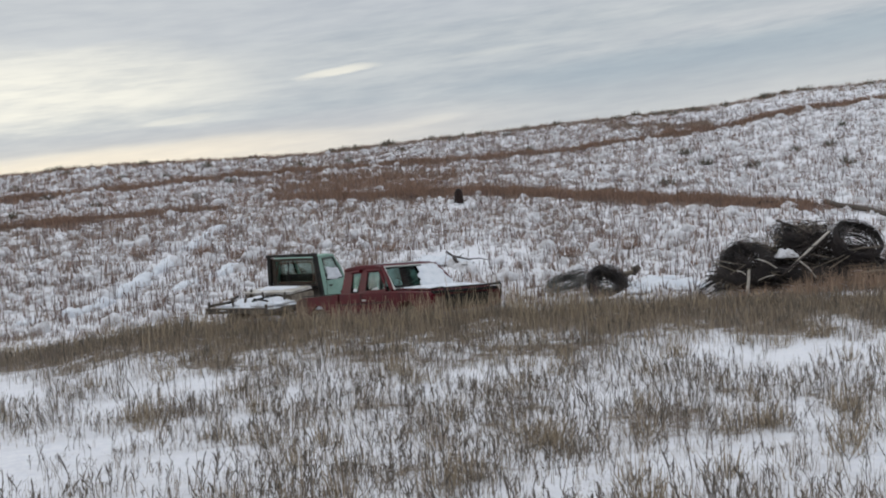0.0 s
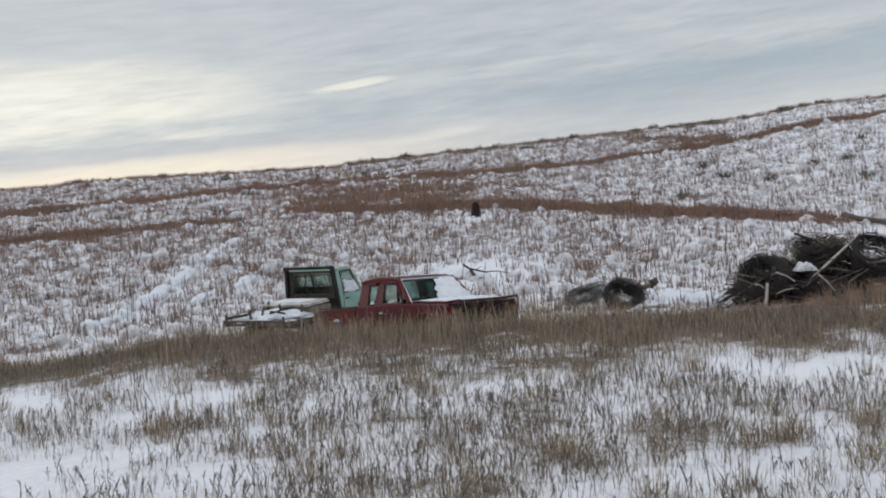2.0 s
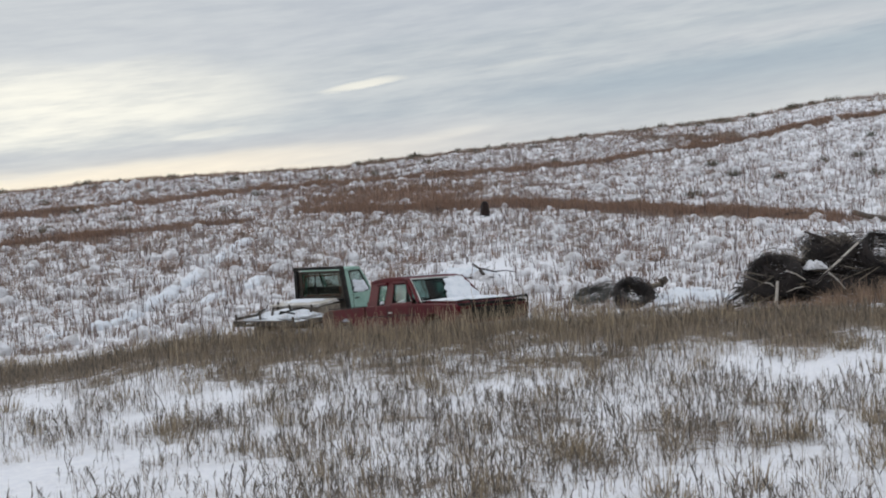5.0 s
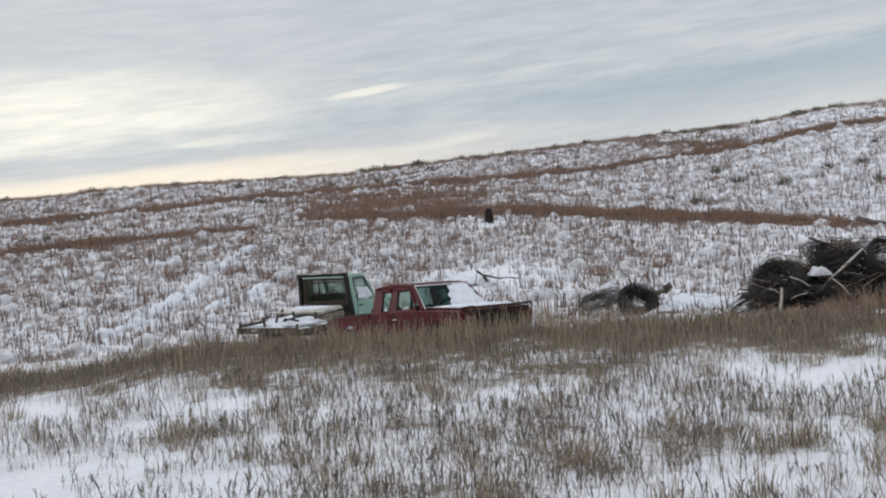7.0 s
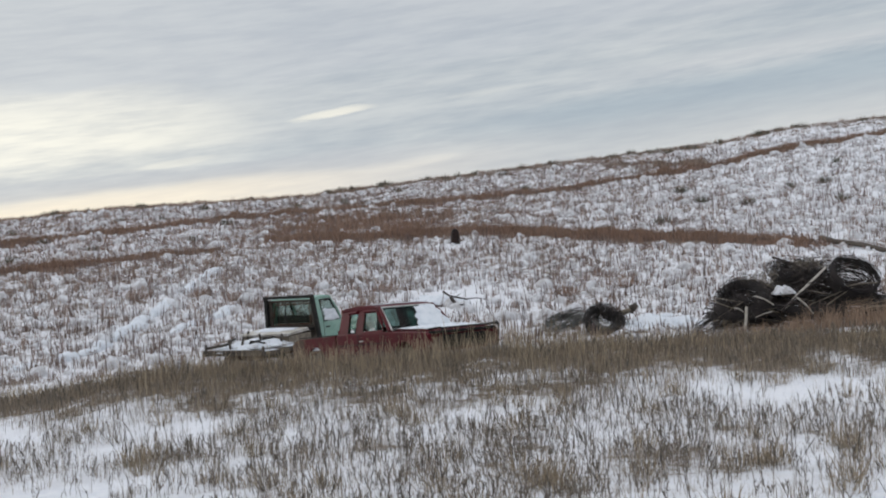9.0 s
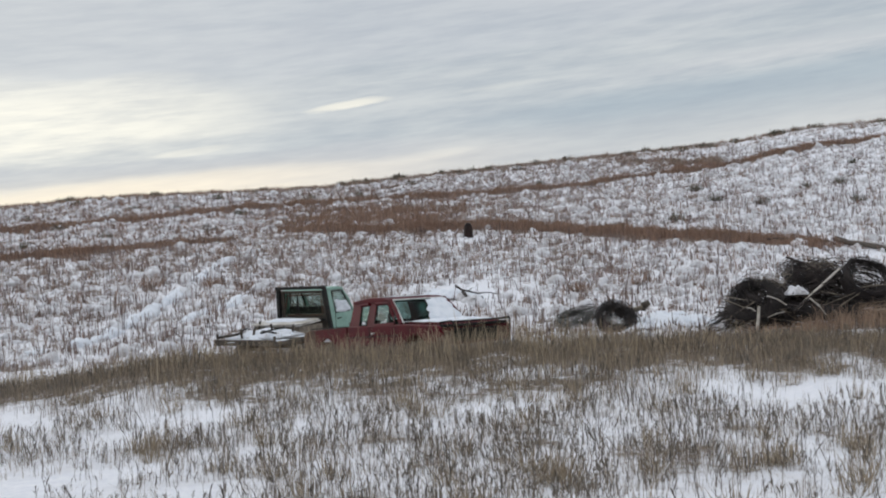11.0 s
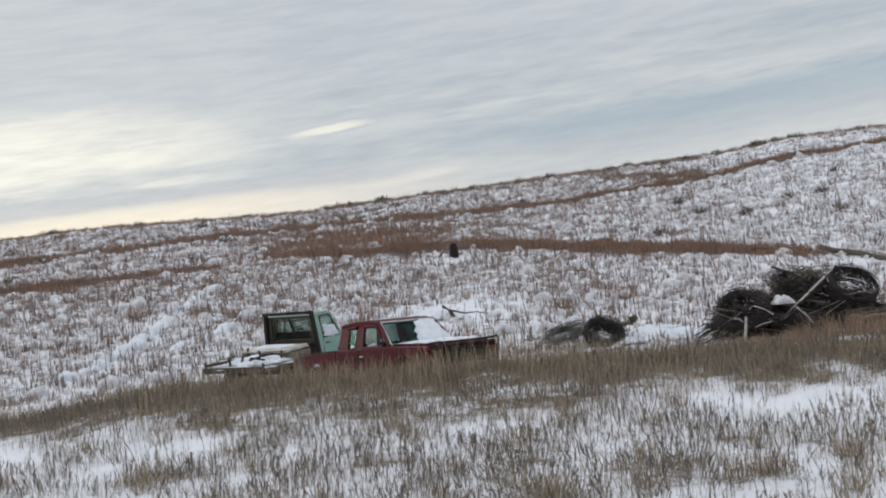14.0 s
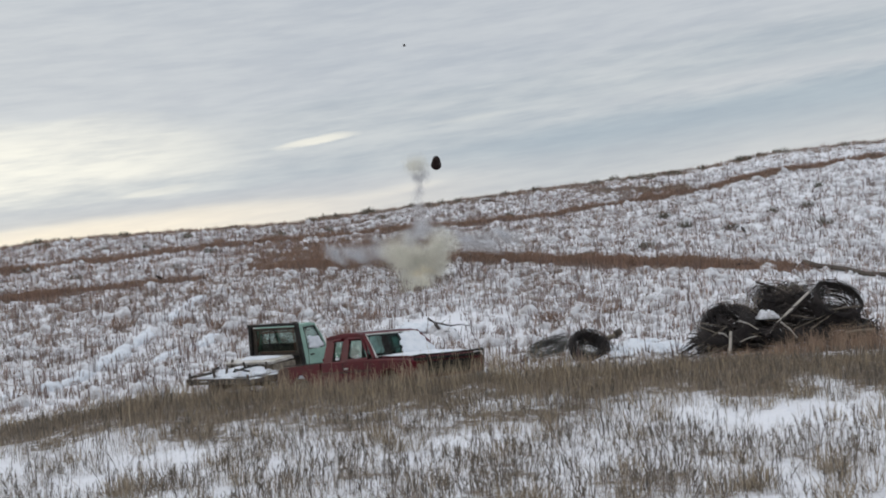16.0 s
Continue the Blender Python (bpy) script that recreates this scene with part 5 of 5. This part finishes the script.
def ridge(points, width, height, seed):
    """A rounded bank of blown snow along a line on the ground."""
    bm = bmesh.new()
    p, q = Vector(points[0]), Vector(points[1])
    along = (q - p).normalized()
    side = Vector((-along.y, along.x))
    n, rows = 22, []
    for i in range(n + 1):
        s = i / n
        c = p.lerp(q, s)
        swell = math.sin(math.pi * min(max(s, 0.0), 1.0)) ** 0.45
        w = width * swell * (0.85 + 0.35 * noise.noise((s * 5.0, seed, 0.3)))
        h = height * swell * (0.9 + 0.45 * noise.noise((s * 4.0, seed + 3.0, 1.7)))
        row = []
        for k in range(9):
            a = math.pi * k / 8
            g = c + side * (w * math.cos(a) + 0.06 * noise.noise((s * 9.0, k, seed)))
            row.append(bm.verts.new((g.x, g.y, ground_at(g.x, g.y) - 0.05 + h * math.sin(a))))
        rows.append(row)
    for a, b in zip(rows, rows[1:]):
        for k in range(8):
            bm.faces.new((a[k], a[k + 1], b[k + 1], b[k]))
    bmesh.ops.recalc_face_normals(bm, faces=bm.faces)
    return bm


def build_ridges():
    for i, (p, q, w, h) in enumerate((
        ((-11.75, 36.9), (-11.35, 37.9), 0.30, 0.34), ((-11.35, 37.7), (-10.95, 40.4), 0.34, 0.34), ((-10.98, 40.6), (-10.62, 44.8), 0.36, 0.42),
        ((-10.66, 44.6), (-10.62, 48.6), 0.34, 0.42), ((-10.80, 50.0), (-10.60, 53.2), 0.32, 0.36), ((-10.62, 53.6), (-10.20, 57.6), 0.38, 0.40),
        ((-9.25, 41.2), (-8.75, 44.0), 0.34, 0.26), ((-8.45, 43.5), (-7.60, 46.0), 0.36, 0.26), ((-12.9, 36.0), (-12.2, 36.8), 0.36, 0.22),
    )):
        tagged(part("snow_ridge", ridge((p, q), w, h, 3.7 * i), SNOW, smooth_shade=True), "rounded ridge of blown snow running up the slope", "snow", "snow ridges on the slope")


build_wire_heap()
build_timber()
build_ridges()


# ---- the bin, its blast and what flies from it ----
BIN = Vector((0.93, 61.8, 0.0))
BIN.z = ground_at(BIN.x, BIN.y) + 0.015


def build_bin():
    rings = [(0.315, 0.0), (0.315, 0.040), (0.285, 0.050), (0.275, 0.10), (0.242, 0.42), (0.215, 0.58), (0.185, 0.67), (0.130, 0.725), (0.06, 0.745), (0.015, 0.75)]
    inner = [(0.010, 0.725), (0.06, 0.72), (0.12, 0.70), (0.17, 0.65), (0.20, 0.57), (0.228, 0.42), (0.262, 0.10), (0.295, 0.0)]
    ob = empty("rubbish_bin", pose(BIN.x, BIN.y, BIN.z), "dark brown plastic bin standing upside down in snow", "bin")
    shell = bmesh.new()
    full = list(reversed(rings)) + list(reversed(inner))
    sides, made = 28, []
    for r, h in full:
        r *= 0.85
        made.append([shell.verts.new((r * math.cos(k * math.tau / sides), r * math.sin(k * math.tau / sides), h - 0.38)) for k in range(sides)])
    for a, b in zip(made, made[1:]):
        for k in range(sides):
            shell.faces.new((a[k], a[(k + 1) % sides], b[(k + 1) % sides], b[k]))
    shell.faces.new(made[0])
    shell.faces.new(made[-1])
    bmesh.ops.recalc_face_normals(shell, faces=shell.faces)
    part("bin_body", shell, BIN_PLASTIC, ob, smooth_shade=True)
    for k in range(6):
        a = k * math.tau / 6
        c, s = math.cos(a), math.sin(a)
        part("bin_rib", pipe([(0.239 * c, 0.239 * s, -0.32), (0.211 * c, 0.211 * s, 0.04), (0.190 * c, 0.190 * s, 0.19)], 0.012, 5), BIN_PLASTIC, ob)
    return ob


def puff(name, radius, squash, count, seed, material, label, flake=0.017):
    """A rigid tuft of smoke: a ball of fine specks that thins out towards its rim."""
    rng = np.random.default_rng(seed)
    count = int(count * 1.9)
    lumps = rng.normal(0, 0.5, (9, 3))
    size = rng.uniform(0.20, 0.42, 9)
    pick = rng.integers(0, 9, count)
    p = lumps[pick] * 0.66 + rng.normal(0, 1, (count, 3)) * size[pick][:, None]
    far = np.linalg.norm(p, axis=1)
    p = p[far < 1.25] * radius * np.array(squash)
    n = len(p)
    tri = rng.normal(0, 1, (n, 3, 3))
    tri -= tri.mean(1, keepdims=True)
    tri *= (flake * rng.uniform(0.4, 1.0, n) / np.linalg.norm(tri, axis=2).max(1))[:, None, None]
    verts = (p[:, None, :] + tri).reshape(-1, 3)
    ob = raw_mesh(name, verts, np.arange(3 * n).reshape(-1, 3), material)
    return tagged(ob, label, "smoke", "smoke of the blast", "stuff")


def build_blast():
    """Puffs as (thing, flight rows of seconds and metres from the bin's foot)."""
    flights = []
    cream, grey = "pale cream smoke puff thrown up by the blast", "thin grey dust puff driven along the ground"
    core = [  # radius, and the places at 15.2, 15.4, 15.6 and 16.0 s
        (0.70, (-0.35, -1.2, -0.12), (-0.80, -2.4, -0.36), (-1.05, -3.1, -0.38), (-1.65, -3.8, -0.05)),
        (0.75, (0.00, -1.0, -0.05), (-0.50, -2.2, -0.06), (-0.65, -3.0, 0.02), (-1.05, -3.6, 0.50)),
        (0.70, (-0.50, -0.6, 0.12), (-0.95, -1.8, 0.25), (-1.20, -2.5, 0.45), (-2.00, -3.0, 1.00)),
        (0.70, (0.42, -0.6, 0.12), (0.10, -1.8, 0.40), (0.10, -2.5, 0.62), (-0.05, -3.0, 1.15)),
        (0.65, (-0.10, -1.4, -0.05), (-0.65, -3.2, -0.40), (-0.85, -4.6, -0.60), (-1.10, -6.0, -0.80)),
        (0.65, (0.25, -1.0, 0.10), (-0.05, -2.4, -0.22), (0.0, -3.2, -0.22), (-0.20, -3.8, 0.10)),
    ]
    for i, (r, *at) in enumerate(core):
        ob = puff("smoke_puff", r * 1.28, (1, 0.8, 0.95), int(27000 * r / 0.6), 60 + i, CREAM_SMOKE, cream)
        flights.append((ob, list(zip((15.2, 15.4, 15.6, 16.0), at))))
    # white billows over the core, and smoke at its foot with the fire's glow in its colour
    for i, (r, *at) in enumerate((
        (0.42, (-0.35, -0.4, 0.35), (-0.75, -1.2, 1.00), (-0.85, -1.6, 1.25), (-1.45, -2.0, 1.55)),
        (0.42, (0.15, -0.4, 0.40), (-0.05, -1.2, 1.35), (-0.25, -1.6, 1.60), (-0.70, -2.0, 2.00)),
        (0.42, (0.45, -0.4, 0.35), (0.60, -1.2, 0.95), (0.55, -1.6, 1.20), (0.25, -2.0, 1.60)),
    )):
        ob = puff("smoke_billow", r * 1.4, (1, 0.8, 0.95), 9000, 70 + i, GREY_SMOKE, "pale grey smoke billow rising over the blast")
        flights.append((ob, list(zip((15.2, 15.4, 15.6, 16.0), at))))
    glow_puff = puff("smoke_puff", 0.80, (1.0, 0.6, 0.55), 6500, 77, GLOW_SMOKE, "smoke at the foot of the blast, coloured with its warm glow")
    flights.append((glow_puff, list(zip((15.2, 15.4, 15.6, 16.0), ((0.0, -2.2, -0.05), (-0.25, -3.6, -0.30), (-0.45, -4.4, -0.45), (-0.7, -4.6, -0.35))))))
    wings = [
        (0.45, (-0.85, -0.2, 0.62), (-1.7, -0.2, 0.85), (-2.2, -0.3, 1.0), (-2.9, -0.4, 1.15)),
        (0.45, (-1.2, -0.1, 0.85), (-2.6, -0.1, 0.90), (-3.2, -0.2, 0.95), (-4.2, -0.3, 1.05)),
        (0.40, (-1.5, 0.0, 1.05), (-3.2, 0.0, 0.95), (-4.2, 0.0, 0.95), (-5.0, -0.1, 1.15)),
        (0.45, (0.85, -0.2, 0.65), (1.4, -0.2, 0.95), (1.6, -0.2, 1.1), (1.4, -0.3, 1.35)),
        (0.42, (1.25, -0.1, 0.85), (2.3, -0.1, 1.0), (2.5, -0.1, 1.15), (2.5, -0.2, 1.3)),
        (0.38, (1.7, 0.0, 1.05), (3.1, 0.0, 1.15), (3.4, 0.0, 1.25), (3.6, 0.0, 1.45)),
    ]
    for i, (r, *at) in enumerate(wings):
        ob = puff("dust_puff", r * 1.5, (1.5, 0.9, 0.80), 13000, 80 + i, GREY_SMOKE, grey)
        flights.append((ob, list(zip((15.2, 15.4, 15.6, 16.0), at))))
    stem = [
        (0.30, 3600, (0.0, 0.0, 0.3), (-0.15, 0.0, 1.3), (-0.30, 0.0, 1.9), (-0.95, 0.0, 2.2)),
        (0.30, 3400, (0.0, 0.5, 0.35), (-0.10, 0.0, 2.0), (-0.28, 0.0, 2.7), (-0.90, 0.0, 3.1)),
        (0.28, 3200, (0.0, 0.6, 0.4), (-0.05, 0.0, 2.5), (-0.25, 0.0, 3.5), (-0.85, 0.0, 4.1)),
        (0.32, 6000, (0.0, 0.7, 0.4), (0.0, 0.0, 2.8), (-0.18, 0.0, 4.0), (-0.62, 0.0, 4.95)),
        (0.42, 11000, (0.0, 0.8, 0.5), (0.0, 0.0, 2.9), (-0.15, 0.0, 4.35), (-0.95, 0.0, 5.35)),
    ]
    for i, (r, n, *at) in enumerate(stem):
        ob = puff("smoke_wisp", r * 1.6, (0.8, 0.8, 1.35) if i < 3 else (1, 1, 1), n, 100 + i, CREAM_SMOKE if i > 3 else GREY_SMOKE, "thin smoke wisp trailing up after the bin")
        flights.append((ob, list(zip((15.2, 15.4, 15.6, 16.0), at))))
    return flights


def chip(name, size, seed, label):
    rng = np.random.default_rng(seed)
    bm = box(-size[0] / 2, size[0] / 2, -size[1] / 2, size[1] / 2, -size[2] / 2, size[2] / 2, 0)
    for v in bm.verts:
        v.co += Vector(rng.normal(0, 0.15, 3)) * min(size)
    return tagged(part(name, bm, BIN_PLASTIC), label, "debris", "pieces thrown by the blast")


bin_thing = build_bin()
smoke_flights = build_blast()
lid_piece = chip("flying_scrap", (0.11, 0.10, 0.10), 1, "small dark scrap flung high above the bin")
left_piece = chip("flying_splinter", (0.42, 0.08, 0.06), 2, "dark splinter flung sideways by the blast")
right_piece = chip("flying_splinter", (0.50, 0.08, 0.06), 3, "dark splinter flung sideways by the blast")


def motions():
    """All that moves: the bin stands still until the blast, then tumbles up with smoke after it."""
    centre = BIN + Vector((0, 0, 0.38))
    rows = [(0.0, pose(*centre)), (15.1, pose(*centre))]
    for t, x, h, turn, swing in ((15.15, 0.0, 0.45, 6, 0), (15.2, 0.0, 1.06, 14, 0), (15.25, 0.0, 1.65, 45, 0), (15.3, -0.01, 2.19, 85, -8), (15.35, -0.02, 2.64, 130, -10), (15.4, -0.03, 3.04, 168, -10),
                                 (15.5, 0.04, 3.72, 202, -18), (15.6, 0.10, 4.27, 238, -35), (15.7, 0.15, 4.58, 290, -30), (15.8, 0.18, 4.80, 345, -12), (15.9, 0.19, 5.00, 382, -6), (16.0, 0.19, 5.14, 424, 0)):
        rows.append((t, pose(centre.x + x, centre.y, centre.z + h, turn, 4, swing)))
    walk(bin_thing, rows)
    for ob, at in smoke_flights:
        start = BIN + Vector((0, 0.6, -2.4))
        rows = [(0.0, pose(*start)), (15.1, pose(*start))]
        for i, (t, p) in enumerate(at):
            rows.append((t, pose(*(BIN + Vector(p)), 0, 9 * i, 0)))
        walk(ob, rows)
    low = BIN + Vector((0, 0, -0.3))
    walk(lid_piece, [(0.0, pose(*low)), (15.1, pose(*low))] + [(t, pose(BIN.x + x, BIN.y, BIN.z + h, 30 * i, 0, 20 * i)) for i, (t, x, h) in enumerate(
        ((15.2, -0.09, 3.8), (15.3, -0.12, 5.98), (15.4, -0.23, 7.56), (15.6, -0.40, 9.65), (15.8, -0.60, 10.87), (16.0, -1.04, 11.56)))])
    walk(left_piece, [(0.0, pose(*low)), (15.1, pose(*low))] + [(t, pose(BIN.x + x, BIN.y, BIN.z + h, 20 * i, 5 * i, 10 * i)) for i, (t, x, h) in enumerate(
        ((15.2, -2.0, 0.7), (15.3, -3.96, 1.26), (15.4, -5.76, 1.72), (15.6, -9.0, 1.9), (15.8, -11.8, 1.4), (16.0, -14.2, 0.6)))])
    walk(right_piece, [(0.0, pose(*low)), (15.1, pose(*low))] + [(t, pose(BIN.x + x, BIN.y, BIN.z + h, 20 * i, -30 + 12 * i, 10 * i)) for i, (t, x, h) in enumerate(
        ((15.2, 2.49, 0.69), (15.3, 4.68, 1.29), (15.4, 6.7, 1.75), (15.6, 10.3, 2.2), (15.8, 13.3, 1.9), (16.0, 15.6, 1.0)))])


motions()
